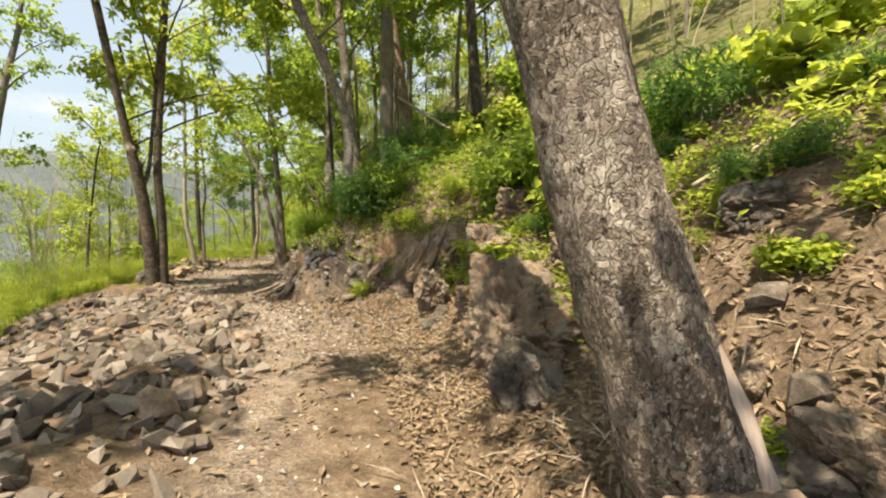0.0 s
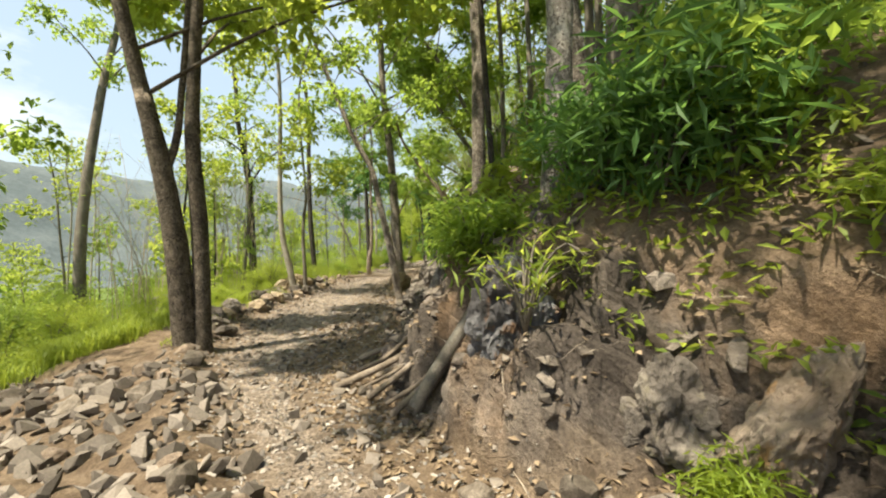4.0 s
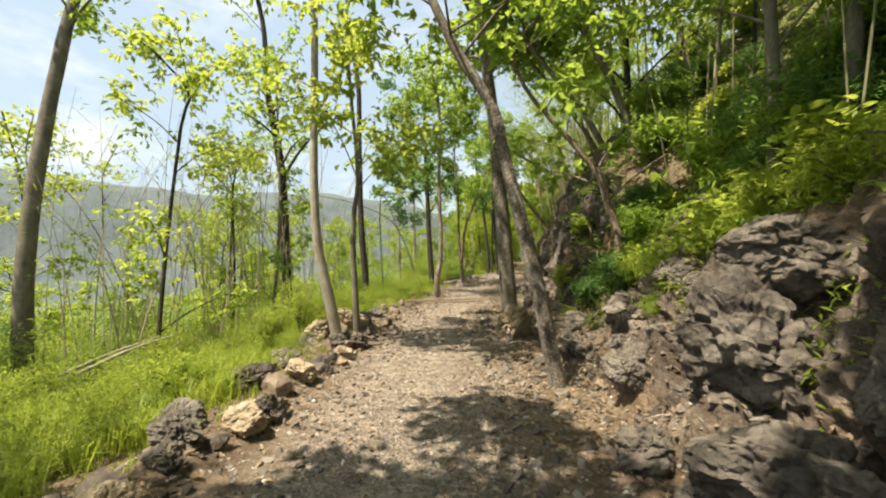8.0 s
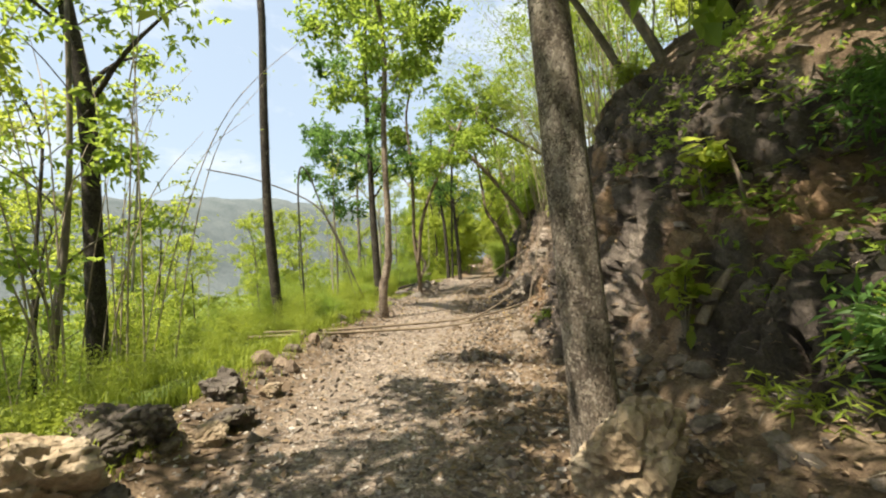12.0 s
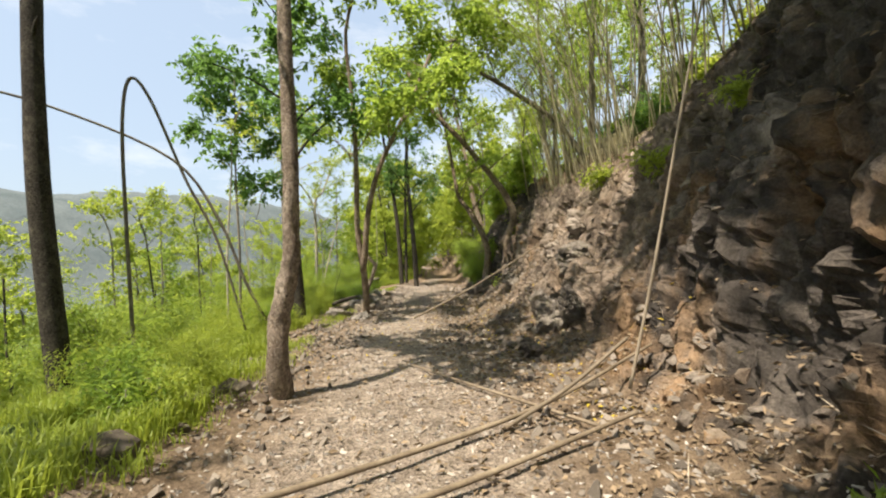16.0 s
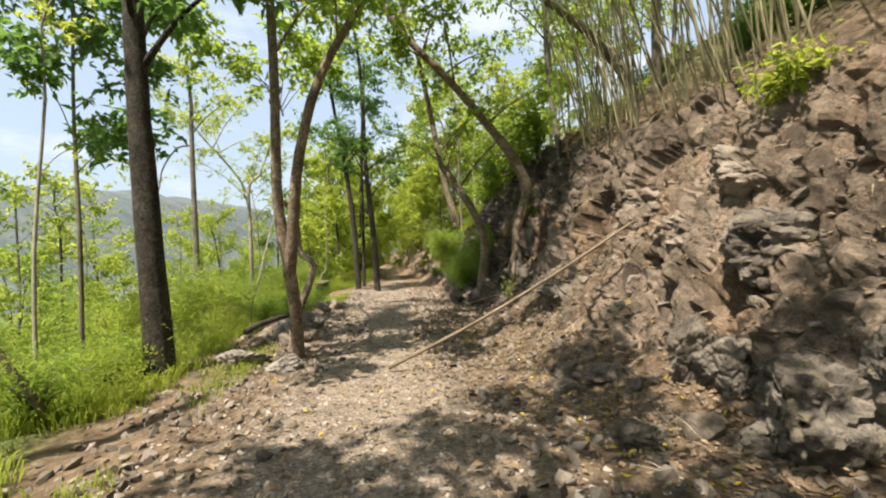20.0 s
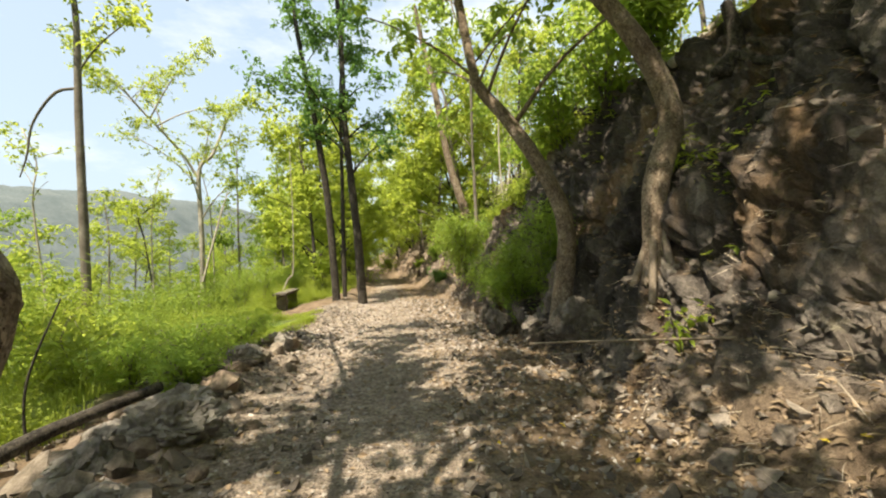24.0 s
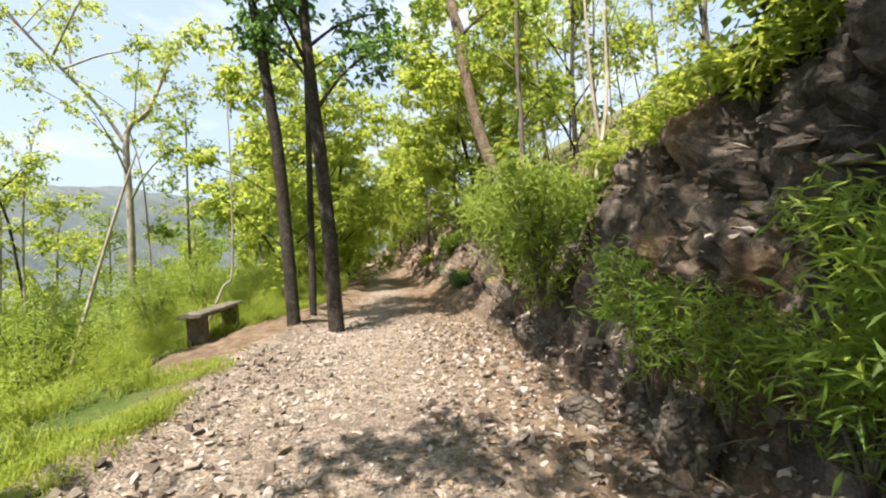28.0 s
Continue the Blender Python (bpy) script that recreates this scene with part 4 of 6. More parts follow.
dense_kinds = [
    tree(DENSE, (-13.2, 58.0, 1.6), [(0.1, 0.0, 2), (-0.2, 0.1, 4)], 0.1, BARK_DARK, LEAF_BRIGHT, 8.0, 0.22, 16, 2.6, 6000, 0.2, 55, 8, 0.2, "trees along the trail", rings=16, clump=0.5),
    tree(DENSE, (-20.2, 60.0, -0.4), [(-0.1, 0.1, 2), (0.2, 0.1, 4)], 0.09, BARK_GREY, LEAF_BRIGHT, 7.0, 0.2, 16, 2.4, 6500, 0.2, 56, 8, 0.2, "trees along the trail", rings=16, clump=0.5),
    tree(DENSE, (-6.5, 20.5, floor_at(-2.0, 20.5)), [(-0.1, 0.2, 2.5), (-0.3, 0.1, 5)], 0.1, BARK_GREY, LEAF_MID, 9.5, 0.45, 14, 2.8, 3600, 0.18, 57, 8, 0.2, "trees on the bank", rings=18, clump=0.5),
]
# slim trunk for the bank, with a high crown added to shade the slope
tall_kind = tree("tall slim tree with a high leafy crown on the bank", (-1.0, 18.2, floor_at(-1.0, 18.2) - 0.1), [(0.05, 0.1, 2.5), (-0.15, 0.0, 5.5)], 0.1, BARK_GREY, LEAF_MID, 11.0, 0.58, 15, 3.3, 6000, 0.18, 58, 8, 0.2, "trees on the bank", rings=18, clump=0.5)
dense_kinds[2].matrix_basis = pose(-1.2, 21.6, floor_at(-1.2, 21.6) - 0.1)
spots = []
for y in np.arange(54, 100, 2.6):
    spots.append((float(left_edge(y)) - rng.uniform(0.9, 3.5), y, rng.uniform(0, 6.28), rng.uniform(0.8, 1.25)))
    spots.append((float(right_edge(y)) + rng.uniform(0.9, 3.5), y + 1, rng.uniform(0, 6.28), rng.uniform(0.8, 1.25)))
    if y > 62:
        spots.append((float(left_edge(y)) - rng.uniform(3.5, 9), y, rng.uniform(0, 6.28), rng.uniform(0.9, 1.4)))
scatter(dense_kinds[:2], spots, "trees along the trail")
# rounded trees standing lower down the valley side
spots = []
for y in np.arange(20, 84, 3.4):
    spots.append((float(left_edge(y)) - rng.uniform(13, 30), y, rng.uniform(0, 6.28), rng.uniform(0.7, 1.15)))
scatter([dense_kinds[1]], spots, "trees in the valley")
# crowns added on the bank to shade the trail, the slope and the cliff
spots = []
for y, a in ((43.2, 3.5), (27.5, 4.5), (27.2, 3.0), (38.2, 3.6), (38.4, 5.0), (26.0, 9.5), (30.0, 10.0), (35.0, 10.0), (40.0, 10.0), (45.0, 10.5), (50.0, 8.5), (53.0, 4.5), (9.0, 10.0), (47.5, 8.0)):
    spots.append((float(right_edge(y)) + a, y, rng.uniform(0, 6.28), rng.uniform(0.75, 1.1)))
scatter([dense_kinds[2], dense_kinds[2], dense_kinds[0]], spots, "trees on the bank")
scatter([tall_kind], [(float(right_edge(y)) + a, y, 1.7 * y, 0.95) for y, a in ((19.7, 4.2), (21.3, 3.2), (17.1, 5.2), (20.4, 6.0), (22.8, 4.8))], "trees on the bank")

# ---- rocks ----
def rock_mesh(name, seed, detail=2, cuts=9, lump=0.25):
    """A broken stone of about one metre: an uneven ball cut by flat faces."""
    r = np.random.RandomState(seed)
    bm = bmesh.new()
    bmesh.ops.create_icosphere(bm, subdivisions=detail, radius=0.5)
    planes = []
    for _ in range(cuts):
        n = Vector(r.normal(0, 1, 3)).normalized()
        planes.append((n, r.uniform(0.26, 0.42)))
    off = Vector(r.uniform(-50, 50, 3))
    for v in bm.verts:
        v.co *= 1 + lump * noise.fractal(v.co * 2.2 + off, 0.9, 2.0, 4)
        for n, d in planes:
            far = v.co.dot(n) - d
            if far > 0:
                v.co -= n * far * 0.92
        if detail > 3:
            d = noise.voronoi(v.co * 3.4 + off)[0]
            e = noise.voronoi(v.co * 8.0 + off)[0]
            v.co -= v.co.normalized() * (0.06 * max(0.0, 1 - (d[1] - d[0]) * 7) + 0.025 * max(0.0, 1 - (e[1] - e[0]) * 5))
            v.co += v.co.normalized() * (0.035 * noise.fractal(v.co * 9 + off, 0.8, 2.1, 4) + 0.02 * noise.noise(noise.voronoi(v.co * 7 + off)[1][0] * 5))
    me = bpy.data.meshes.new(name)
    bm.to_mesh(me)
    bm.free()
    return me


def broken_stone(name, seed, corners=20):
    """A sharp-edged fragment of about one metre: the hull of scattered corners."""
    r = np.random.RandomState(seed)
    bm = bmesh.new()
    way = r.normal(0, 1, (corners, 3))
    way /= np.linalg.norm(way, axis=1)[:, None]
    way = np.sign(way) * np.abs(way) ** 0.85 * r.uniform(0.4, 0.52, (corners, 1))
    for c in way:
        bm.verts.new(c)
    bmesh.ops.convex_hull(bm, input=list(bm.verts))
    bmesh.ops.delete(bm, geom=[v for v in bm.verts if not v.link_faces], context="VERTS")
    bm.verts.index_update()
    me = bpy.data.meshes.new(name)
    bm.to_mesh(me)
    bm.free()
    return me


STONES = [broken_stone("stone", 100 + k, 28) for k in range(9)]
for k, me in enumerate(STONES):
    me.materials.append(STONE if k % 3 else STONE_WARM)
BOULDERS = [rock_mesh("boulder", 200 + k, 5, 11, 0.35) for k in range(6)]
for me in BOULDERS:
    me.materials.append(BOULDER)


def boulder(k, x, y, sx, sy, sz, z=None, turn=0.0, tilt=0.0, label="weathered grey boulder at the foot of the bank", group="boulders by the trail"):
    ob = new("boulder", BOULDERS[k % 6])
    zz = (floor_at(x, y) + 0.22 * sz) if z is None else z
    ob.matrix_basis = pose(x, y, zz, tilt, tilt * 0.6, turn) @ Matrix.Diagonal((sx, sy, sz, 1))
    return tagged(ob, label, "rock", group)


outcrop = boulder(0, 1.9, 9.45, 1.25, 1.35, 1.3, 0.35, 20, 8, "rugged grey outcrop with a branch shadow beside the trail")
boulder(1, 1.95, 8.75, 0.7, 0.6, 0.7, 0.2, 80)
boulder(2, 3.35, 8.75, 0.75, 0.6, 0.55, 1.35, 40)
boulder(3, 2.75, 7.55, 0.6, 0.5, 0.4, 0.35, 10)
foot = boulder(4, 2.32, 7.18, 0.5, 0.34, 0.4, 0.36, 0, 0, "pale stone at the foot of the leaning trunk")
slab = boulder(1, 1.15, 12.75, 0.8, 0.9, 0.9, 1.05, 35, 24, "tilted slab of layered brown rock in the bank")
boulder(4, -0.55, 13.2, 0.7, 0.7, 0.8, 0.45, 200)
lichen = boulder(3, -1.42, 13.78, 0.75, 0.6, 1.35, 0.8, 15, 6, "upright dark grey rock with pale lichen")
boulder(0, -1.2, 14.3, 0.8, 0.8, 1.3, 1.1, 70)
boulder(2, -3.55, 19.3, 1.1, 0.95, 0.8, 1.5, 30)
boulder(5, -3.85, 18.95, 1.2, 1.3, 1.1, 0.8, 70)
boulder(1, -4.75, 20.95, 0.6, 0.55, 0.5, None, 10)
boulder(3, -4.35, 19.95, 0.6, 0.5, 0.6, 0.6, 130)
boulder(0, -4.65, 19.75, 0.45, 0.5, 0.35, None, 210)
boulder(4, -4.0, 19.3, 0.6, 0.55, 0.6, 0.5, 75)
boulder(2, -3.85, 18.05, 1.0, 0.9, 0.8, 0.3, 160)
boulder(5, -3.2, 17.7, 1.0, 0.8, 0.9, 0.6, 20)
boulder(1, -2.9, 16.6, 0.8, 0.7, 0.8, 0.6, 100)
PALE_ROCK = varied("pale_rock", (0.13, 0.115, 0.1), (0.29, 0.262, 0.235), (0.47, 0.435, 0.395), 3.0, 0.92, 22.0, 0.9, 0.05)
PALES = [rock_mesh("boulder", 210 + k, 5, 13, 0.28) for k in range(4)]
for me in PALES:
    me.materials.append(PALE_ROCK)
buff = boulder(3, -6.78, 22.68, 0.85, 0.65, 0.72, 0.24, 50, 0, "buff angular boulder at the foot of a tree")
buff.data = rock_mesh("boulder", 231, 5, 12, 0.2)
BUFF = varied("buff_rock", (0.2, 0.14, 0.09), (0.38, 0.3, 0.21), (0.55, 0.47, 0.37), 3.0, 0.9, 24.0, 0.8, 0.03)
buff.data.materials.append(BUFF)
foot.data = rock_mesh("boulder", 255, 4, 6, 0.15)
foot.data.materials.append(STONE_WARM)
boulder(0, -2.3, 15.95, 0.6, 0.55, 0.9, 0.95, 15, 0, "buff and orange boulder standing in the bank").data = buff.data
slab.data = rock_mesh("boulder", 237, 6, 9, 0.4)
BROWN_ROCK = varied("brown_rock", (0.1, 0.072, 0.05), (0.24, 0.185, 0.14), (0.42, 0.345, 0.275), 2.4, 0.9, 20.0, 1.0, 0.05, (1, 1, 0.5), (0.27, 0.16, 0.075))
slab.data.materials.append(BROWN_ROCK)
lichen.data = rock_mesh("boulder", 251, 6, 8, 0.2)
lichen.data.materials.append(varied("lichen_rock", (0.028, 0.024, 0.022), (0.1, 0.097, 0.1), (0.36, 0.36, 0.38), 3.2, 0.9, 22.0, 0.8, 0.04, (1, 1, 0.7), (0.17, 0.1, 0.06)))
outcrop.data = rock_mesh("boulder", 243, 6, 12, 0.32)
outcrop.data.materials.append(BROWN_ROCK)
L = "broken grey rock at the grassy trail edge"
TL = "tan broken rock at the grassy trail edge"
boulder(4, -9.75, 21.5, 1.0, 0.75, 0.75, 0.22, 25, 0, TL).data = buff.data
boulder(0, -9.75, 20.75, 0.8, 0.6, 0.6, 0.18, 90, 0, TL).data = buff.data
boulder(5, -14.4, 37.7, 0.75, 0.5, 0.5, 0.2, 35, 6, L).data = PALES[1]
boulder(2, -14.6, 37.15, 0.6, 0.5, 0.4, 0.12, 100, 0, L).data = PALES[2]
boulder(3, -14.1, 36.85, 0.55, 0.45, 0.36, 0.1, 10, 0, L).data = PALES[3]
boulder(0, -14.7, 38.3, 0.6, 0.42, 0.42, 0.16, 70, 6, L).data = PALES[0]
boulder(4, -14.95, 37.7, 0.6, 0.5, 0.4, 0.05, 140, 0, L).data = PALES[1]
boulder(2, -9.5, 20.1, 0.6, 0.55, 0.5, 0.12, 30, 0, L)
boulder(1, -10.2, 22.2, 0.7, 0.55, 0.5, 0.15, 60, 0, L)
boulder(2, -9.0, 19.3, 0.5, 0.4, 0.35, None, 10, 0, L)
boulder(5, -8.75, 18.5, 0.5, 0.45, 0.35, None, 140, 0, L)
boulder(1, -8.0, 17.4, 0.45, 0.4, 0.3, None, 40, 0, L)
boulder(4, -9.0, 32.6, 0.7, 0.6, 0.5, 0.15, 15)
boulder(0, -9.05, 33.3, 0.6, 0.5, 0.6, 0.4, 80)
boulder(3, -10.1, 33.97, 0.32, 0.28, 0.22, None, 30)
boulder(2, -9.8, 32.9, 0.5, 0.4, 0.22, None, 60, 0, "flat grey slab lying on the trail edge")
boulder(1, -13.42, 34.95, 0.55, 0.42, 0.3, None, 20, 0, L).data = PALES[2]
boulder(5, -14.1, 35.1, 0.8, 0.45, 0.35, None, 5, 0, L).data = PALES[3]
boulder(0, -9.9, 39.4, 1.1, 1.0, 1.2, 0.75, 45)
boulder(4, -10.85, 39.9, 0.8, 0.7, 0.8, 0.45, 190)
boulder(3, -11.2, 40.5, 0.6, 0.6, 0.6, 0.3, 20)
boulder(5, -9.7, 37.6, 1.1, 1.0, 0.8, 0.6, 70)
boulder(2, -9.6, 36.2, 0.9, 0.9, 0.7, 0.7, 110)
boulder(1, -15.0, 40.65, 0.42, 0.36, 0.36, None, 10, 0, L).data = PALES[0]
boulder(3, -14.95, 39.6, 0.5, 0.42, 0.36, None, 80, 0, L).data = PALES[1]
boulder(0, -15.3, 38.95, 0.65, 0.5, 0.4, None, 30, 0, L).data = PALES[2]
boulder(5, -14.9, 38.3, 0.6, 0.5, 0.36, None, 150, 0, L).data = PALES[3]
boulder(4, -11.85, 42.75, 0.5, 0.45, 0.55, 0.25, 60)
boulder(2, -12.3, 43.5, 0.4, 0.35, 0.3, None, 10)
boulder(1, -11.75, 41.7, 0.6, 0.5, 0.5, 0.2, 100)

edge_rng = np.random.RandomState(61)
for k in range(30):
    y = 15.0 + 0.3 * k + edge_rng.uniform(-0.12, 0.12)
    x = float(left_edge(y)) + edge_rng.uniform(-0.35, 0.25)
    w = edge_rng.uniform(0.28, 0.62)
    rock = boulder(k, x, y, w, w * edge_rng.uniform(0.6, 0.9), w * edge_rng.uniform(0.5, 0.75), None, edge_rng.uniform(0, 360), edge_rng.uniform(-8, 8), TL if k % 4 == 1 else L)
    if k % 4 == 1:
        rock.data = buff.data
PILE = "rough grey-brown rock in the pile below the bank"
for k in range(26):
    y = edge_rng.uniform(16.8, 22.6)
    x = float(right_edge(y)) + edge_rng.uniform(-0.15, 1.1)
    w = edge_rng.uniform(0.25, 0.6)
    boulder(k, x, y, w, w * edge_rng.uniform(0.65, 0.95), w * edge_rng.uniform(0.55, 0.85), None, edge_rng.uniform(0, 360), edge_rng.uniform(-10, 10), PILE)
boulder(2, -1.95, 17.85, 2.3, 1.4, 1.15, 2.1, 12, 4, "dark brown rock shelf overhanging the bank").data = outcrop.data
TAN_ROCK = varied("tan_rock", (0.1, 0.078, 0.062), (0.24, 0.195, 0.16), (0.46, 0.4, 0.35), 3.5, 0.9, 22.0, 0.9, 0.04, (1, 1, 0.6))
R = "grey boulder standing out of the scree below the cut bank"
boulder(0, -8.95, 32.6, 0.85, 0.75, 0.8, 0.35, 30, 0, R)
boulder(3, -9.15, 33.5, 0.45, 0.42, 0.75, 0.5, 10, 8, R)
boulder(4, -10.05, 34.4, 0.42, 0.3, 0.26, 0.06, 70, 0, R)
boulder(2, -8.35, 33.6, 1.2, 1.1, 0.9, 1.3, 40, 12, R)
boulder(5, -8.7, 32.2, 0.7, 0.6, 0.6, 0.6, 100, 0, R)
boulder(1, -9.65, 34.1, 0.6, 0.42, 0.25, 0.1, 20, 0, R)
boulder(4, -9.5, 32.0, 0.55, 0.4, 0.2, 0.06, 60, 0, R)
boulder(3, -9.35, 31.3, 0.4, 0.4, 0.3, 0.1, 140, 0, R)
for k, (x, y, z, sx, sy, sz, turn) in enumerate(((-8.95, 35.4, 1.0, 1.2, 1.1, 0.9, 25), (-8.55, 34.8, 1.4, 1.1, 1.1, 0.8, 60), (-8.1, 34.3, 2.0, 1.2, 1.0, 0.7, 35), (-8.5, 36.0, 1.8, 1.1, 1.0, 0.7, 80))):
    tan = boulder(k, x, y, sx, sy, sz, z, turn, 14, "sunlit pinkish tan rock in the cut bank")
    tan.data = rock_mesh("boulder", 260 + k, 5, 7, 0.3)
    tan.data.materials.append(TAN_ROCK)
boulder(2, 1.72, 11.35, 1.0, 0.8, 0.75, 1.0, 15, 6, "rough grey-brown boulder half buried in the bank").data = outcrop.data
boulder(1, 2.15, 11.75, 0.9, 0.8, 0.7, 1.5, 70, 6, "rough grey-brown boulder half buried in the bank").data = outcrop.data
boulder(1, 1.0, 11.35, 0.62, 0.55, 0.85, 0.45, 50, 0, "rounded boulder with orange-brown stains").data = slab.data
boulder(4, 1.1, 10.75, 0.4, 0.24, 0.15, None, 20, 0, "flat dark stone on the leaf litter")
boulder(3, 1.5, 10.5, 0.4, 0.36, 0.36, None, 80, 0, "rough grey-brown boulder half buried in the bank").data = outcrop.data
boulder(5, 2.5, 9.9, 0.7, 0.6, 0.6, 0.95, 30, 0, "rough grey-brown boulder half buried in the bank").data = outcrop.data
boulder(0, 2.85, 7.5, 0.5, 0.45, 0.4, 0.42, 30, 0, "rough grey-brown boulder half buried in the bank").data = outcrop.data


def plate(x, y, z, along, out, size, seed):
    """A slab of layered rock dipping along one way and facing another."""
    u = Vector(along).normalized()
    n = (Vector(out) - u * Vector(out).dot(u)).normalized()
    w = n.cross(u)
    ob = new("boulder", rock_mesh("boulder", seed, 5, 9, 0.3))
    ob.data.materials.append(BROWN_ROCK)
    ob.matrix_basis = Matrix.Translation((x, y, z)) @ Matrix((w, n, u)).transposed().to_4x4() @ Matrix.Diagonal((*size, 1))
    return tagged(ob, "tilted slab of layered brown rock in the bank", "rock", "boulders by the trail")


UPSLOPE = (0.5, 0.12, 0.85)
for k, (x, y, z, w, n, u) in enumerate(((0.72, 12.3, 0.85, 0.5, 0.4, 1.3), (0.4, 12.75, 0.7, 0.5, 0.4, 1.0), (1.25, 12.2, 1.1, 0.55, 0.4, 0.9), (-0.15, 13.0, 0.55, 0.5, 0.4, 0.8), (-0.6, 13.4, 0.65, 0.5, 0.4, 0.9))):
    plate(x, y, z, UPSLOPE, (-0.6, -0.7, 0.35), (w, n, u), 280 + k)

# loose stones: those beside the walk one by one, the rest as one heap
rng = np.random.RandomState(5)


def stone_spots(n, y0, y1, lo, hi, side, small, large):
    out = []
    for _ in range(n):
        y = rng.uniform(y0, y1)
        d = lo + (hi - lo) * rng.beta(1.1, 1.5)
        x = float(left_edge(y)) - d if side < 0 else float(right_edge(y)) + d
        out.append((x, y, small + (large - small) * rng.beta(1.2, 3.0)))
    return out


single = stone_spots(110, 7.0, 13.8, -0.45, 3.6, -1, 0.12, 0.42) + stone_spots(40, 13.8, 30, -0.25, 0.8, -1, 0.12, 0.42) + stone_spots(65, 36.0, 41.8, -0.35, 1.2, -1, 0.14, 0.46) + stone_spots(50, 12.5, 45, -0.5, 0.6, 1, 0.1, 0.42) + stone_spots(35, 7, 12, 0.2, 4.2, 1, 0.08, 0.32)
for n, (x, y, size) in enumerate(single):
    ob = new("stone", STONES[n % 9])
    ob.matrix_basis = pose(x, y, floor_at(x, y) + 0.12 * size, rng.uniform(-25, 25), rng.uniform(-25, 25), rng.uniform(0, 360)) @ Matrix.Diagonal((size, size * rng.uniform(0.7, 1.0), size * rng.uniform(0.6, 0.95), 1))
    tagged(ob, "loose angular stone lying beside the gravel trail", "stone", "loose stones along the trail")


def heap(name, spots, label, detail_seed, material, flat=(0.35, 0.75), corners=12):
    """Many small stones as one piece of ground cover."""
    r = np.random.RandomState(detail_seed)
    pieces = []
    for k in range(7):
        mine = spots[k::7]
        n = len(mine)
        src = broken_stone("fragment", detail_seed * 10 + k, corners)
        bv = np.array([v.co[:] for v in src.vertices])
        bf = np.array([list(f.vertices) for f in src.polygons])
        bpy.data.meshes.remove(src)
        size = np.array([q[2] for q in mine])
        V = bv[None] * (size[:, None] * np.stack([np.full(n, 1.1), r.uniform(0.6, 1.1, n), r.uniform(*flat, n)], -1))[:, None]
        ang = r.uniform(0, 6.28, n)
        c, s_ = np.cos(ang)[:, None], np.sin(ang)[:, None]
        V = np.stack([V[..., 0] * c - V[..., 1] * s_, V[..., 0] * s_ + V[..., 1] * c, V[..., 2] + V[..., 0] * r.normal(0, 0.35, n)[:, None]], -1)
        base = np.array([(x, y, floor_at(x, y) + 0.1 * q) for x, y, q in mine])
        pieces.append(((V + base[:, None]).reshape(-1, 3), (bf[None] + (np.arange(n) * len(bv))[:, None, None]).reshape(-1, 3)))
    V, F = joined(pieces)
    ob = put_mesh(name, mesh_from(name, V, F, False), material)
    return tagged(ob, label, "stones", kind="stuff")


def chip_material(name, dark, light):
    m, nt, bs, out = nodes_of(name)
    geo = nt.nodes.new("ShaderNodeNewGeometry")
    dark, light = toned(dark), toned(light)
    v = coords(nt)
    col = ramp(nt, geo.outputs["Random Per Island"], (0.0, dark), (0.55, tuple((a + b) / 2 for a, b in zip(dark, light))), (1.0, light))
    col = mix(nt, 0.4, col, ramp(nt, noise_tex(nt, v, 60.0, 4.0), (0.3, (0.25,) * 3), (0.7, (0.75,) * 3)), "OVERLAY")
    nt.links.new(col, bs.inputs["Base Color"])
    bs.inputs["Roughness"].default_value = 0.92
    bs.inputs["Specular IOR Level"].default_value = 0.2
    bump(nt, bs, noise_tex(nt, v, 90.0, 4.0), 0.4, 0.01)
    return m


CHIPS = chip_material("stone_chips", (0.1, 0.087, 0.078), (0.52, 0.47, 0.42))
many = stone_spots(1900, 6.0, 14, -0.5, 4.2, -1, 0.06, 0.3) + stone_spots(2600, 13, 46, -1.0, 0.6, -1, 0.025, 0.15) + stone_spots(3600, 11, 48, -1.3, 0.6, 1, 0.025, 0.18) + stone_spots(300, 36, 42, -0.3, 1.6, -1, 0.05, 0.24) + stone_spots(600, 29, 36.5, -0.2, 1.1, -1, 0.03, 0.17)
RUBBLE = chip_material("rubble_stone", (0.09, 0.075, 0.062), (0.31, 0.265, 0.225))
heap("rubble", many, "grey limestone rubble along both trail edges", 8, RUBBLE, (0.5, 1.0))
rough = []
for _ in range(2000):
    y = rng.uniform(12.5, 45.5)
    a = 0.05 + 2.6 * rng.beta(1.0, 1.5)
    if 19.5 < y < 22 and a > 1.2:
        continue
    rough.append((float(right_edge(y)) + a, y, 0.06 + 0.26 * rng.beta(1, 3.2)))
BANK_ROCK = varied("bank_rock", (0.075, 0.06, 0.05), (0.19, 0.158, 0.132), (0.38, 0.325, 0.275), 3.0, 0.92, 24.0, 0.9, 0.04)
FRAGMENTS = [broken_stone("rock_fragment", 500 + k, 16) for k in range(6)]
for k, me in enumerate(FRAGMENTS):
    me.materials.append((BANK_ROCK, BROWN_ROCK, BANK_ROCK, STONE_WARM, BANK_ROCK, BOULDER)[k])
apart = [q for q in rough if 25.5 < q[1] < 38.5 and q[0] - float(right_edge(q[1])) < 1.6][:280]
rough = [q for q in rough if q not in apart]
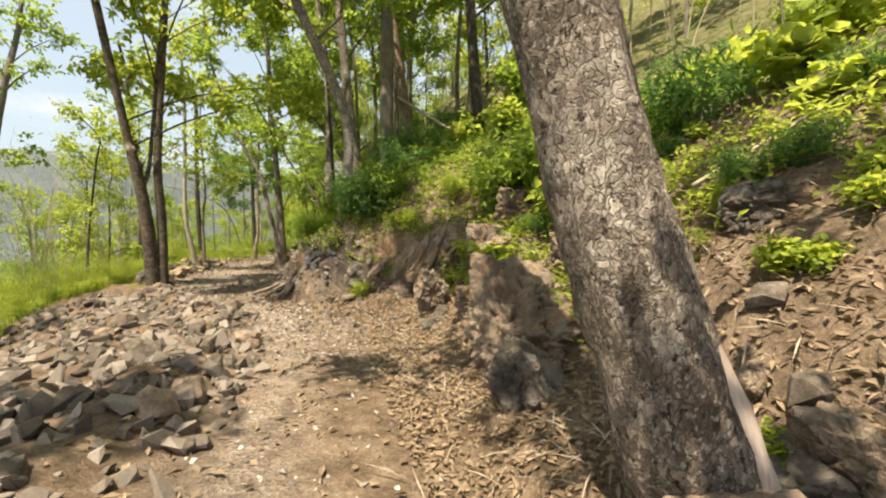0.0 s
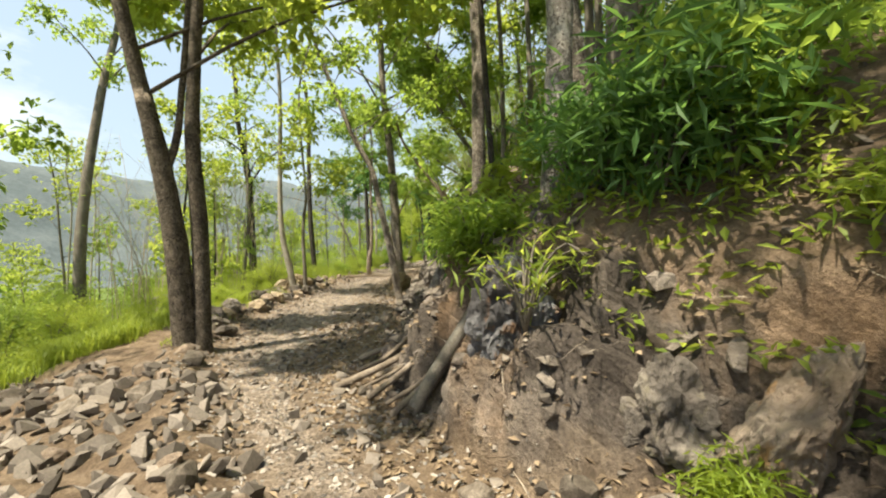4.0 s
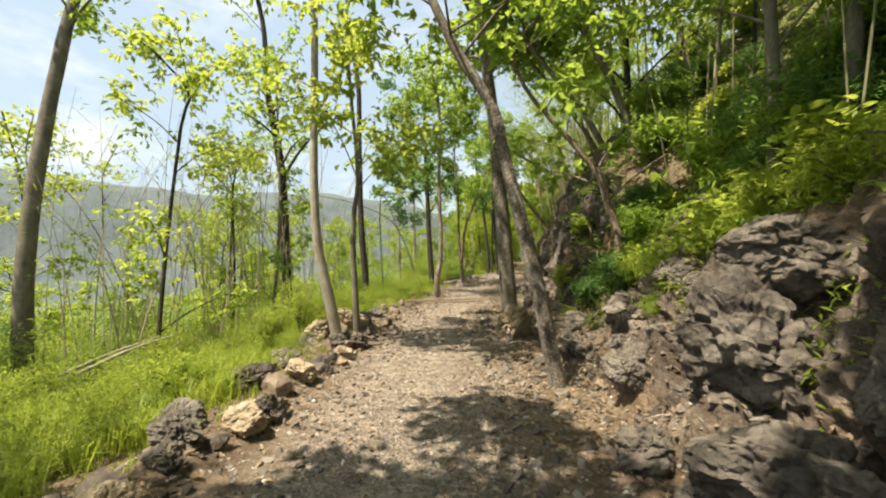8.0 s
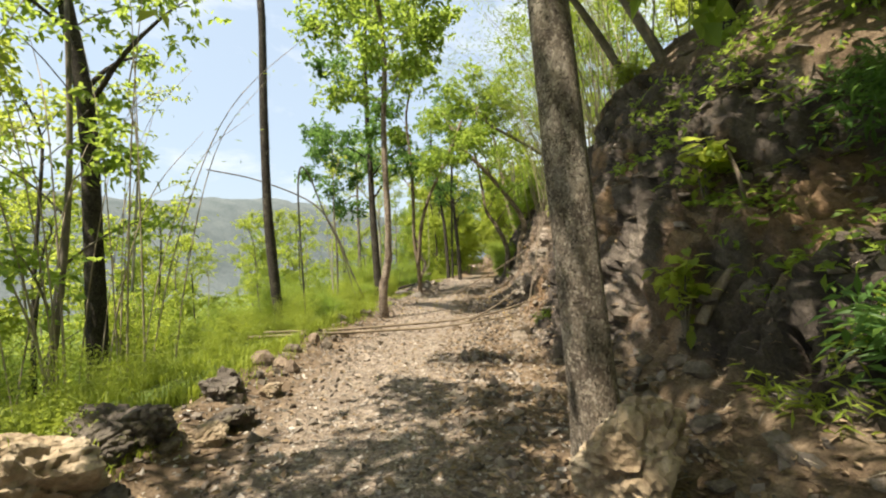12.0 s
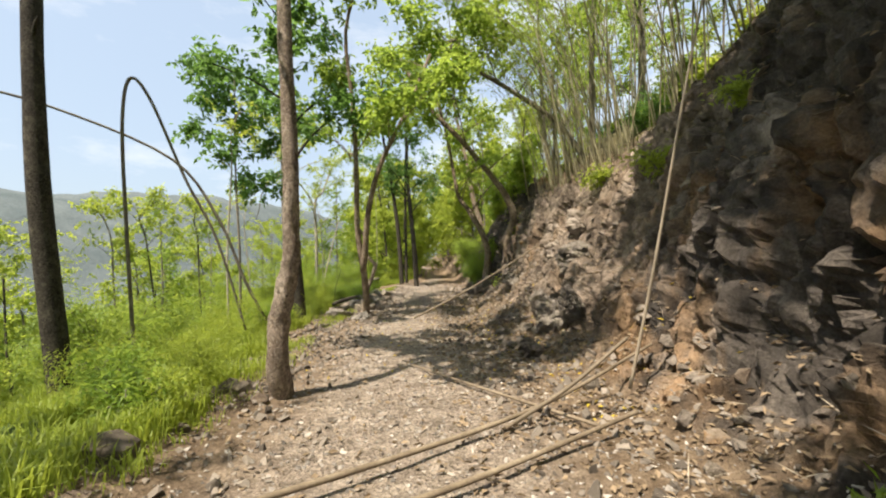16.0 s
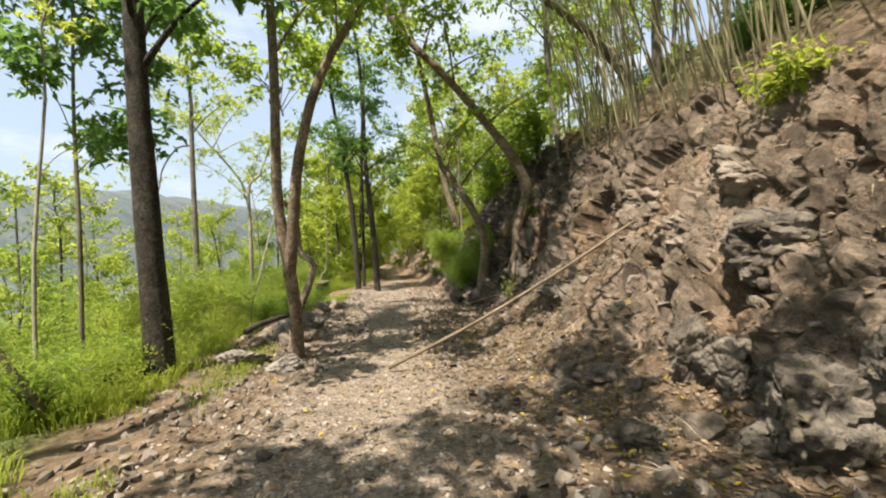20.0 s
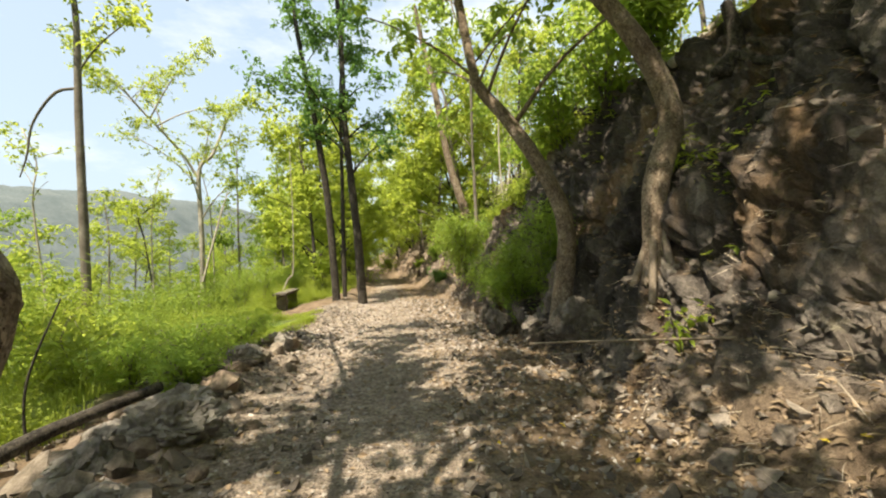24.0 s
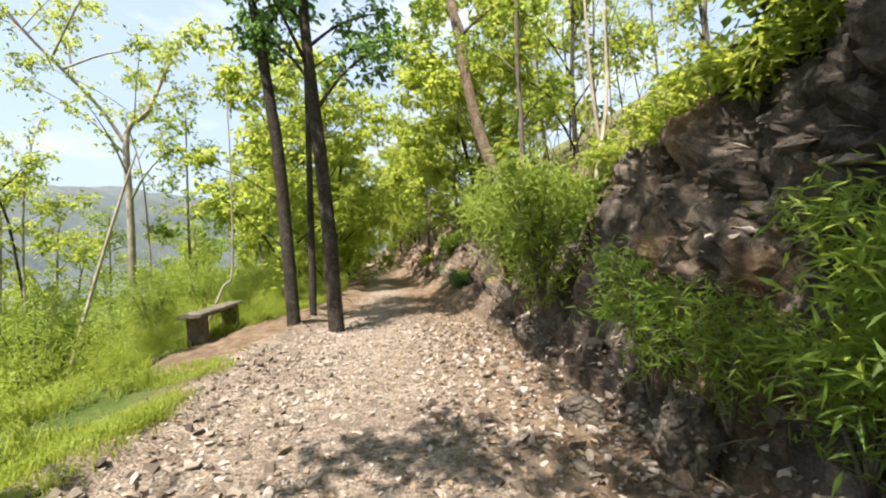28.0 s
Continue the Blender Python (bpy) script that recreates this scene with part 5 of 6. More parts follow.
for n, (x, y, size) in enumerate(apart):
    ob = new("rock_fragment", FRAGMENTS[n % 6])
    ob.matrix_basis = pose(x, y, floor_at(x, y) + 0.02 * size, rng.uniform(-30, 30), rng.uniform(-30, 30), rng.uniform(0, 360)) @ Matrix.Diagonal((size * 1.1, size * rng.uniform(0.6, 1.0), size * rng.uniform(0.4, 0.75), 1))
    tagged(ob, "angular rock fragment sticking out of the cut bank", "rock", "fragments in the cut bank")
heap("rock_chunks", rough, "broken rock sticking out of the cut bank", 10, BANK_ROCK)
chips = []
for _ in range(38000):
    y = rng.uniform(10, 50) if rng.rand() < 0.85 else rng.uniform(4, 56)
    u = rng.uniform(-0.08, 1.1)
    chips.append((float(left_edge(y) + (right_edge(y) - left_edge(y)) * u), y, 0.02 + 0.075 * rng.beta(1, 4)))
flakes = []
for _ in range(1300):
    y = rng.uniform(40.6, 48)
    u = rng.uniform(0.02, 0.4) if rng.rand() < 0.3 else rng.uniform(0.55, 1.12)
    flakes.append((float(left_edge(y) + (right_edge(y) - left_edge(y)) * u), y, 0.04 + 0.09 * rng.beta(1, 2.5)))
heap("stone_flakes", flakes, "pale pinkish flat stone flakes on the trail", 12, chip_material("pale_flakes", (0.3, 0.255, 0.228), (0.48, 0.42, 0.375)))
heap("gravel", chips, "pale gravel and stone chips on the trail", 9, CHIPS, (0.2, 0.5), 7)

# ---- leaf litter ----
def litter(name, n, y0, y1, lo, hi, length, label, material, seed, side=0, slim=0.5):
    r = np.random.RandomState(seed)
    pts = []
    for _ in range(n):
        y = r.uniform(y0, y1)
        if side == 0:
            x = float(left_edge(y) + (right_edge(y) - left_edge(y)) * r.uniform(lo, hi))
        else:
            x = float(right_edge(y)) + lo + (hi - lo) * r.beta(1, 1.6)
        pts.append((x, y, floor_at(x, y) + r.uniform(0.004, 0.025)))
    v, f = leaves(np.array(pts), length, length * slim, r, 0.0, 0.3)
    ob = put_mesh(name, mesh_from(name, v, f, False), material)
    return tagged(ob, label, "leaves", kind="stuff")


litter("leaf_litter", 7000, 4, 54, -0.15, 1.2, 0.075, "fallen brown leaves strewn over the trail", DRY_LEAF, 21)
litter("leaf_litter", 10000, 12, 54, 0.55, 1.25, 0.07, "fallen brown leaves strewn over the trail", DRY_LEAF, 27)
litter("bank_litter", 14000, 6, 46, -0.3, 4.5, 0.062, "dry brown leaves lying on the bank", DRY_LEAF, 22, 1)
litter("bank_litter", 20000, 5.5, 13, -0.3, 3.5, 0.055, "dry brown leaves lying on the bank", DRY_LEAF, 25, 1)
litter("twigs", 3000, 5.5, 46, -0.4, 3.5, 0.27, "dry straw and twigs scattered on the bank", DEAD_WOOD, 26, 1, 0.03)
litter("twigs", 2600, 5.5, 12.5, -0.2, 4.2, 0.26, "dry straw and twigs scattered on the bank", DEAD_WOOD, 28, 1, 0.03)
litter("twigs", 900, 35.4, 39.4, 0.1, 2.2, 0.22, "dry straw and twigs scattered on the bank", DEAD_WOOD, 41, 1, 0.03)
litter("bank_litter", 3500, 32.0, 40.5, -0.2, 2.2, 0.06, "dry brown leaves lying on the bank", DRY_LEAF, 42, 1)
litter("yellow_leaves", 260, 29, 37, -0.5, 1.0, 0.06, "fallen yellow leaves under the trees", YELLOW_LEAF, 23, 1)
litter("yellow_leaves", 120, 30, 38, 0.0, 1.0, 0.055, "fallen yellow leaves under the trees", YELLOW_LEAF, 24)

# ---- grass and undergrowth on the valley side ----
def grass(name, n, y0, y1, length, width, label, material, seed, deep=4.5, begin=None):
    r = np.random.RandomState(seed)
    pts, tall = [], []
    while len(pts) < n:
        y = r.uniform(y0, y1)
        b0 = float(np.interp(y, *begin)) if begin else 0.3
        d = b0 + deep * r.beta(1.0, 1.7)
        x = float(left_edge(y)) - d
        if noise.noise(Vector((x * 0.9, y * 0.9, 0))) + 0.3 < r.rand() * 0.6:
            continue
        k = int(r.randint(4, 9))
        for _ in range(k):
            px, py = x + r.normal(0, 0.05), y + r.normal(0, 0.05)
            pts.append((px, py, float(land(px, py)) - 0.02))
            tall.append(1.0)
    c = np.array(pts)
    m = len(c)
    ang, lean = r.uniform(0, 6.28, m), r.uniform(0.1, 0.9, m)
    ln = length * r.uniform(0.45, 1.25, m) * (0.8 + 0.5 * np.array([noise.noise(Vector((p[0] * 0.6, p[1] * 0.6, 3))) for p in c]))
    d = np.stack([np.cos(ang), np.sin(ang), np.zeros(m)], -1)
    s_ = np.stack([-np.sin(ang), np.cos(ang), np.zeros(m)], -1) * (width / 2)
    up = np.array([0, 0, 1.0])
    mid = c + d * (ln * lean * 0.35)[:, None] + up * (ln * 0.6)[:, None]
    tip = c + d * (ln * lean * 0.95)[:, None] + up * (ln * (1 - 0.45 * lean))[:, None]
    V = np.stack([c - s_ * 0.8, c + s_ * 0.8, mid + s_, mid - s_, tip + s_ * 0.12, tip - s_ * 0.12], 1).reshape(-1, 3)
    i = np.arange(m)[:, None] * 6
    F = np.concatenate([i + np.array([0, 1, 2, 3]), i + np.array([3, 2, 4, 5])])
    ob = put_mesh(name, mesh_from(name, V, F, False), material)
    return tagged(ob, label, "grass", kind="stuff")


EDGE = ([6, 9, 13, 15, 18, 22, 30, 33, 36, 37.5, 41, 42.2, 44.8, 46.3, 52], [4.6, 4.6, 3.8, 1.5, 0.35, 0.3, 0.3, 0.9, 0.95, 1.4, 1.4, 1.1, 1.2, 2.4, 0.4])
grass("grass", 54000, 7, 30, 0.36, 0.011, "lush bright green grass below the trail edge", GRASS_MAT, 31, 5.5, EDGE)
grass("grass", 54000, 28, 56, 0.34, 0.011, "lush bright green grass below the trail edge", GRASS_MAT, 32, 5.5, EDGE)

grass("short_grass", 9000, 42, 45.8, 0.11, 0.008, "short trodden grass at the trail edge", GRASS_MAT, 33, 1.3, ([40, 50], [0.1, 0.25]))
grass("short_grass", 5000, 14.5, 36, 0.16, 0.009, "short trodden grass at the trail edge", GRASS_MAT, 34, 0.8, ([10, 50], [0.05, 0.05]))


def shrub(label, base, radius, height, n, length, width, material, seed, group="undergrowth", stems=7, droop=0.2, name="shrub"):
    """Thin stems from one root, leaves along and round their upper parts."""
    r = np.random.RandomState(seed)
    e = thing(name, base, label, "shrub", group)
    pts = []
    per = n // stems
    pieces = []
    for k in range(stems):
        a = r.uniform(0, 6.28)
        out = radius * r.uniform(0.3, 1.0)
        h = height * r.uniform(0.55, 1.05)
        ctrl = [(0, 0, -0.1), (math.cos(a) * out * 0.25, math.sin(a) * out * 0.25, h * 0.5), (math.cos(a) * out * 0.7, math.sin(a) * out * 0.7, h * 0.9), (math.cos(a) * out, math.sin(a) * out, h * r.uniform(0.75, 1.0))]
        pieces.append(tube(ctrl, 0.012, 0.003, 8, 4, 0.0, 0.0, seed + k))
        c = curve_points(ctrl, 24)
        u = r.beta(2.2, 1.4, per) * 23
        i = np.minimum(u.astype(int), 22)
        p = c[i] + (c[i + 1] - c[i]) * (u - i)[:, None]
        pts.append(p + r.normal(0, radius * 0.2, (per, 3)) * np.array([1, 1, 0.8]))
    if name == "creeper":
        for v, f in pieces:
            put_mesh("stem", mesh_from("stem", v, f, True), BARK_GREY, e)
    else:
        v, f = joined(pieces)
        put_mesh("stem_tangle", mesh_from("stem_tangle", v, f, True), BARK_GREY, e)
    pts = np.vstack(pts)
    pts[:, 2] = np.abs(pts[:, 2]) + 0.02
    v, f = broad_leaves(pts, length, width, r, droop, 0.5) if width > 0.075 else leaves(pts, length, width, r, droop, 0.55)
    put_mesh("foliage", mesh_from("foliage", v, f, False), material, e)
    return e


FERN = "feathery bright green bamboo thicket below the trail"
low_kinds = [
    shrub(FERN, (-18.0, 33.0, -0.9), 0.9, 1.7, 2200, 0.17, 0.028, LEAF_BAMBOO, 61, stems=16),
    shrub(FERN, (-19.0, 38.0, -1.1), 1.1, 1.9, 2200, 0.16, 0.03, LEAF_BRIGHT, 62, stems=16),
    shrub("leafy green shrub in the thicket below the trail", (-17.5, 40.0, -0.9), 0.9, 1.5, 1500, 0.13, 0.06, LEAF_BRIGHT, 63, stems=12),
    shrub(FERN, (-20.0, 46.0, -1.3), 1.0, 2.5, 2400, 0.18, 0.03, LEAF_BAMBOO, 64, stems=18),
]
rng = np.random.RandomState(91)
spots = []
for y in np.arange(12, 90, 0.75):
    b = rng.uniform(3.6, 9)
    if y < 17 and b < 5:
        continue
    spots.append((float(left_edge(y)) - b, y + rng.uniform(-0.4, 0.4), rng.uniform(0, 6.28), rng.uniform(0.55, 1.05)))
scatter(low_kinds, spots, "thicket below the trail")

def mass(name, kinds, spots, label, keep, seed):
    """Plants too many to count, as one piece of undergrowth."""
    r = np.random.RandomState(seed)
    data = []
    for k in kinds:
        me = [c for c in k.children if c.name.startswith("foliage")][0].data
        co = np.empty(len(me.vertices) * 3, np.float32)
        me.vertices.foreach_get("co", co)
        data.append(co.reshape(-1, 4, 3))
    out = []
    for n, (x, y, turn, size) in enumerate(spots):
        q = data[n % len(data)]
        q = q[r.rand(len(q)) < keep]
        c, s_ = math.cos(turn), math.sin(turn)
        rot = np.array([[c, -s_, 0], [s_, c, 0], [0, 0, 1]]) * size
        out.append(q @ rot.T + np.array([x, y, float(land(x, y)) - 0.03]))
    v = np.concatenate(out).reshape(-1, 3)
    ob = put_mesh(name, mesh_from(name, v, np.arange(len(v)).reshape(-1, 4), False), GRASS_MAT if keep < 0.3 else LEAF_BAMBOO)
    return tagged(ob, label, "undergrowth", kind="stuff")


spots = []
for y in np.arange(9, 58, 0.165):
    b0 = float(np.interp(y, *EDGE))
    spots.append((float(left_edge(y)) - b0 - 3.4 * rng.beta(1, 1.4), y, rng.uniform(0, 6.28), rng.uniform(0.2, 0.44)))
mass("seedlings", low_kinds, spots, "feathery green seedlings among the grass", 0.29, 3)
spots = []
for y in np.arange(12, 110, 0.8):
    spots.append((float(left_edge(y)) - rng.uniform(8, 30), y, rng.uniform(0, 6.28), rng.uniform(0.9, 1.9)))
for y in np.arange(36, 64, 0.3):
    spots.append((float(left_edge(y)) - rng.uniform(4.5, 14), y, rng.uniform(0, 6.28), rng.uniform(0.6, 1.15)))
mass("thicket", low_kinds, spots, "bright green thicket on the valley side", 0.4, 4)

DARKB = "dark green leafy shrub on the shaded bank"
bank_kinds = [
    shrub(DARKB, (-0.2, 13.5, floor_at(-0.2, 13.5)), 0.6, 0.8, 1300, 0.12, 0.05, LEAF_MID, 71, "shrubs on the bank", 10),
    shrub(DARKB, (-0.9, 13.9, floor_at(-0.9, 13.9)), 0.7, 0.7, 1300, 0.15, 0.03, LEAF_DEEP, 72, "shrubs on the bank", 10),
    shrub("low bright ground cover on the bank", (2.6, 11.0, floor_at(2.6, 11.0)), 0.5, 0.4, 700, 0.12, 0.08, LEAF_BRIGHT, 73, "shrubs on the bank", 9),
]
spots = []
for y in np.arange(11, 60, 0.55):
    k = 2 if y < 27 else 1
    for _ in range(k):
        a = rng.uniform(1.2, 5.5) if y < 27 else rng.uniform(2.6, 6.5)
        if y > 46:
            a = rng.uniform(0.6, 4.5)
        if (12.3 < y < 14.8 and a < 1.3) or (30 < y < 37.5 and a < 3.6) or (14.9 < y < 19.2 and a < 3.0) or (23.6 < y < 27 and a < 2.3) or (37.5 < y < 45.5 and a < 4.2):
            continue
        spots.append((float(right_edge(y)) + a, y + rng.uniform(-0.3, 0.3), rng.uniform(0, 6.28), rng.uniform(0.6, 1.3)))
for n, (x, y, turn, size) in enumerate(spots):
    ob = copy_thing(bank_kinds[n % 3], Matrix.Translation((x, y, floor_at(x, y) - 0.05)) @ Matrix.Rotation(turn, 4, "Z") @ Matrix.Scale(size, 4))
for n in range(34):
    y = rng.uniform(7.6, 11.4)
    a = rng.uniform(1.3, 4.2) if n % 3 else rng.uniform(0.8, 2.0)
    x = float(right_edge(y)) + a
    copy_thing(bank_kinds[(2, 2, 1)[n % 3]], Matrix.Translation((x, y, floor_at(x, y) - 0.03)) @ Matrix.Rotation(n * 1.3, 4, "Z") @ Matrix.Scale(rng.uniform(0.18, 0.42), 4))
def herb_cover(n, y0, y1, lo, hi, length, width, label, material, seed, patch=0.9, share=0.1):
    """Low herbs in patches on the bank, a few leaves to each."""
    r = np.random.RandomState(seed)
    pts = []
    while len(pts) < n:
        y = r.uniform(y0, y1)
        a = lo + (hi - lo) * r.beta(1.0, 1.3)
        x = float(right_edge(y)) + a
        if noise.noise(Vector((x * patch, y * patch, seed))) < share - 0.4 * r.rand():
            continue
        z, tall = floor_at(x, y), r.uniform(0.02, 0.2)
        for _ in range(5):
            pts.append((x + r.normal(0, 0.05), y + r.normal(0, 0.05), z + tall * r.uniform(0.3, 1.0)))
    v, f = leaves(np.array(pts), length, width, r, 0.05, 0.45)
    ob = put_mesh("ground_cover", mesh_from("ground_cover", v, f, False), material)
    return tagged(ob, label, "undergrowth", kind="stuff")


herb_cover(16000, 8.2, 14.5, 0.9, 6.0, 0.085, 0.035, "low bright herbs creeping over the bank", LEAF_BRIGHT, 401, 0.8, 0.12)
herb_cover(9000, 11.0, 16.0, 1.0, 5.0, 0.14, 0.03, "dark ferny herbs on the shaded bank", LEAF_MID, 402, 0.7, 0.05)
herb_cover(20000, 17.0, 27.0, 1.3, 6.5, 0.11, 0.045, "green herbs carpeting the shaded bank", LEAF_MID, 403, 0.6, 0.0)
herb_cover(5000, 18.5, 23.5, 0.7, 2.6, 0.12, 0.022, "bright grassy tufts between boulders", LEAF_BRIGHT, 404, 0.9, 0.1)
herb_cover(6000, 38.5, 50.0, 1.2, 4.5, 0.11, 0.04, "bright herbs along the cliff top", LEAF_BRIGHT, 405, 0.8, 0.05)
BROAD = "creeper with broad bright yellow-green leaves on the bank"
vine = shrub(BROAD, (4.4, 11.9, floor_at(4.4, 11.9)), 0.6, 0.45, 130, 0.2, 0.17, LEAF_BRIGHT, 75, "creepers on the bank", 6, name="creeper")
for n, (x, y, q) in enumerate(((3.8, 11.4, 1.0), (4.5, 10.2, 1.1), (5.1, 10.5, 1.3), (3.0, 11.9, 0.9), (1.25, 11.8, 0.6), (1.5, 11.75, 0.7), (0.9, 11.6, 0.5), (2.3, 12.5, 0.9), (3.6, 12.6, 1.2), (1.75, 11.0, 0.8), (4.2, 9.4, 0.8))):
    copy_thing(vine, Matrix.Translation((x, y, floor_at(x, y))) @ Matrix.Rotation(n * 1.7, 4, "Z") @ Matrix.Scale(0.75 * q, 4))
tuft = shrub("bright narrow-leaved tuft between the boulders", (-4.3, 20.85, floor_at(-4.3, 20.85)), 0.4, 0.4, 900, 0.12, 0.02, LEAF_BRIGHT, 76, "tufts between the boulders", 10)
for n, (x, y, q) in enumerate(((-3.9, 20.5, 1.1), (-3.4, 20.2, 1.2), (-3.0, 19.9, 1.0), (-2.75, 19.2, 1.1), (-4.45, 20.2, 0.5), (-4.6, 21.6, 0.9), (-0.4, 12.9, 0.7), (0.3, 13.0, 0.8), (1.2, 12.9, 0.9), (1.0, 11.4, 0.6))):
    copy_thing(tuft, Matrix.Translation((x, y, floor_at(x, y))) @ Matrix.Rotation(n * 1.9, 4, "Z") @ Matrix.Scale(q, 4))
TUFT = "bushy bright green fern-like clump at the trail edge"
for n, (x, y, r, h) in enumerate(((-10.15, 20.75, 0.5, 1.15), (-9.9, 19.9, 0.4, 0.7), (-8.9, 17.9, 0.4, 0.55), (-15.1, 38.75, 0.45, 0.5), (-15.4, 39.4, 0.45, 0.5), (-12.7, 28.4, 0.4, 0.5), (-14.9, 33.2, 0.5, 0.6), (-15.8, 39.8, 0.6, 0.75), (-16.3, 39.4, 0.55, 0.6), (-15.6, 40.7, 0.5, 0.6), (-13.3, 28.9, 0.5, 0.6), (-15.4, 34.4, 0.5, 0.6))):
    shrub(TUFT, (x, y, floor_at(x, y)), r, h, 1700, 0.085, 0.018, LEAF_BRIGHT if n < 3 else LEAF_MID, 120 + n, "clumps at the trail edge", 16)
for n in range(24):
    y = rng.uniform(21.5, 26.8)
    x = float(right_edge(y)) + rng.uniform(2.2, 5.5)
    copy_thing(bank_kinds[n % 2], Matrix.Translation((x, y, floor_at(x, y) - 0.05)) @ Matrix.Rotation(n * 1.9, 4, "Z") @ Matrix.Scale(rng.uniform(0.7, 1.2), 4))
NB = "bushy bamboo seedlings with long narrow leaves"
shrub(NB, (-1.85, 15.3, 1.0), 0.5, 0.55, 800, 0.16, 0.04, LEAF_MID, 81, "bushes at the bank foot", 16)
shrub("leafy sapling with large green leaves", (-1.9, 16.2, 1.3), 0.45, 0.55, 140, 0.22, 0.09, LEAF_MID, 82, "bushes at the bank foot", 9)
FN = "feathery dark green fern-like bush on the rock"
shrub(FN, (-1.9, 14.45, 0.95), 0.45, 0.75, 1900, 0.13, 0.026, LEAF_MID, 101, "bushes at the bank foot", 14)
shrub(FN, (-2.05, 15.0, 1.05), 0.4, 0.55, 1500, 0.13, 0.028, LEAF_MID, 102, "bushes at the bank foot", 14)
shrub(FN, (-2.1, 14.9, 1.0), 0.45, 0.6, 1500, 0.13, 0.026, LEAF_DEEP, 103, "bushes at the bank foot", 12)
shrub("sapling with drooping bright oval leaves on the bank", (-2.05, 15.6, 1.35), 0.4, 0.9, 170, 0.17, 0.085, LEAF_BRIGHT, 104, "bushes at the bank foot", 7)
shrub(NB, (-1.3, 13.4, 0.9), 0.45, 0.55, 200, 0.14, 0.02, LEAF_BRIGHT, 83, "bushes at the bank foot", 9)
shrub("small shrub with yellow-green leaves rooted in the rock", (-6.2, 24.35, 0.6), 0.28, 0.65, 110, 0.13, 0.08, LEAF_BRIGHT, 84, "bushes at the bank foot", 6)
shrub("small shrub with yellow-green leaves rooted in the rock", (-5.85, 24.95, 1.75), 0.3, 0.6, 130, 0.14, 0.085, LEAF_BRIGHT, 184, "bushes at the bank foot", 6)
shrub(DARKB, (-5.45, 22.9, floor_at(-5.45, 22.9)), 0.4, 0.5, 700, 0.15, 0.035, LEAF_DEEP, 85, "bushes at the bank foot", 12)
shrub(DARKB, (-4.9, 21.8, floor_at(-4.9, 21.8)), 0.5, 0.6, 800, 0.15, 0.035, LEAF_DEEP, 86, "bushes at the bank foot", 12)
shrub(NB, (-7.85, 27.6, 0.1), 0.18, 0.22, 120, 0.1, 0.02, LEAF_MID, 87, "bushes at the bank foot", 5)
shrub(NB, (-7.65, 27.3, 0.2), 0.16, 0.25, 120, 0.1, 0.02, LEAF_MID, 88, "bushes at the bank foot", 5)
shrub(NB, (-11.4, 41.7, 0.2), 0.55, 1.3, 4200, 0.1, 0.018, LEAF_MID, 89, "bushes at the bank foot", 18)
shrub(NB, (-10.95, 41.1, 0.3), 0.65, 1.75, 4600, 0.1, 0.02, LEAF_MID, 90, "bushes at the bank foot", 14)
shrub("small leafy sprig at the rock foot", (-10.4, 38.4, 0.35), 0.3, 0.45, 60, 0.11, 0.055, LEAF_BRIGHT, 91, "bushes at the bank foot", 5)
shrub(NB, (-12.35, 45.0, 0.7), 0.8, 1.6, 3000, 0.15, 0.03, LEAF_BAMBOO, 92, "bushes at the bank foot", 18)
shrub(NB, (-12.6, 46.6, 0.8), 0.9, 1.5, 2600, 0.15, 0.03, LEAF_BAMBOO, 93, "bushes at the bank foot", 18)
shrub(NB, (-11.55, 41.95, 0.4), 0.45, 0.6, 1500, 0.09, 0.014, LEAF_MID, 94, "bushes at the bank foot", 12)
shrub(NB, (-11.75, 42.5, 0.4), 0.4, 0.65, 1400, 0.09, 0.014, LEAF_MID, 95, "bushes at the bank foot", 12)
shrub(NB, (-11.95, 43.0, 0.4), 0.35, 0.9, 1300, 0.1, 0.016, LEAF_MID, 96, "bushes at the bank foot", 10)
shrub(NB, (-11.0, 42.3, 0.6), 0.45, 0.6, 1300, 0.09, 0.014, LEAF_MID, 97, "bushes at the bank foot", 12)
HANG = "leafy green bush hanging over the rock face"
for n, (x, y, r, h) in enumerate(((-10.4, 42.2, 0.8, 1.5), (-9.9, 41.4, 0.8, 1.7), (-10.7, 43.4, 0.7, 1.3), (-9.4, 40.6, 0.7, 1.3))):
    shrub(HANG, (x, y, floor_at(x, y) - 0.05), r, h, 1300, 0.15, 0.07, LEAF_MID, 140 + n, "bushes on the rock face", 14)

LEDGE = "low bright green plants on the cliff ledge"
ledge = shrub(LEDGE, (-11.0, 43.3, floor_at(-11.0, 43.3)), 0.45, 0.4, 700, 0.1, 0.04, LEAF_BRIGHT, 98, "plants on the cliff ledge", 9)
for n, (x, y) in enumerate(((-11.5, 44.6), (-11.3, 44.0), (-10.7, 42.9), (-10.5, 42.3), (-10.2, 41.8), (-11.1, 45.2), (-10.8, 44.4), (-10.3, 43.2), (-9.9, 42.5), (-9.6, 41.6), (-7.9, 34.2), (-7.3, 32.2), (-6.8, 30.6), (-6.2, 28.5))):
    copy_thing(ledge, Matrix.Translation((x, y, floor_at(x, y) - 0.03)) @ Matrix.Rotation(n * 2.1, 4, "Z") @ Matrix.Scale(0.8 + 0.1 * (n % 4), 4))

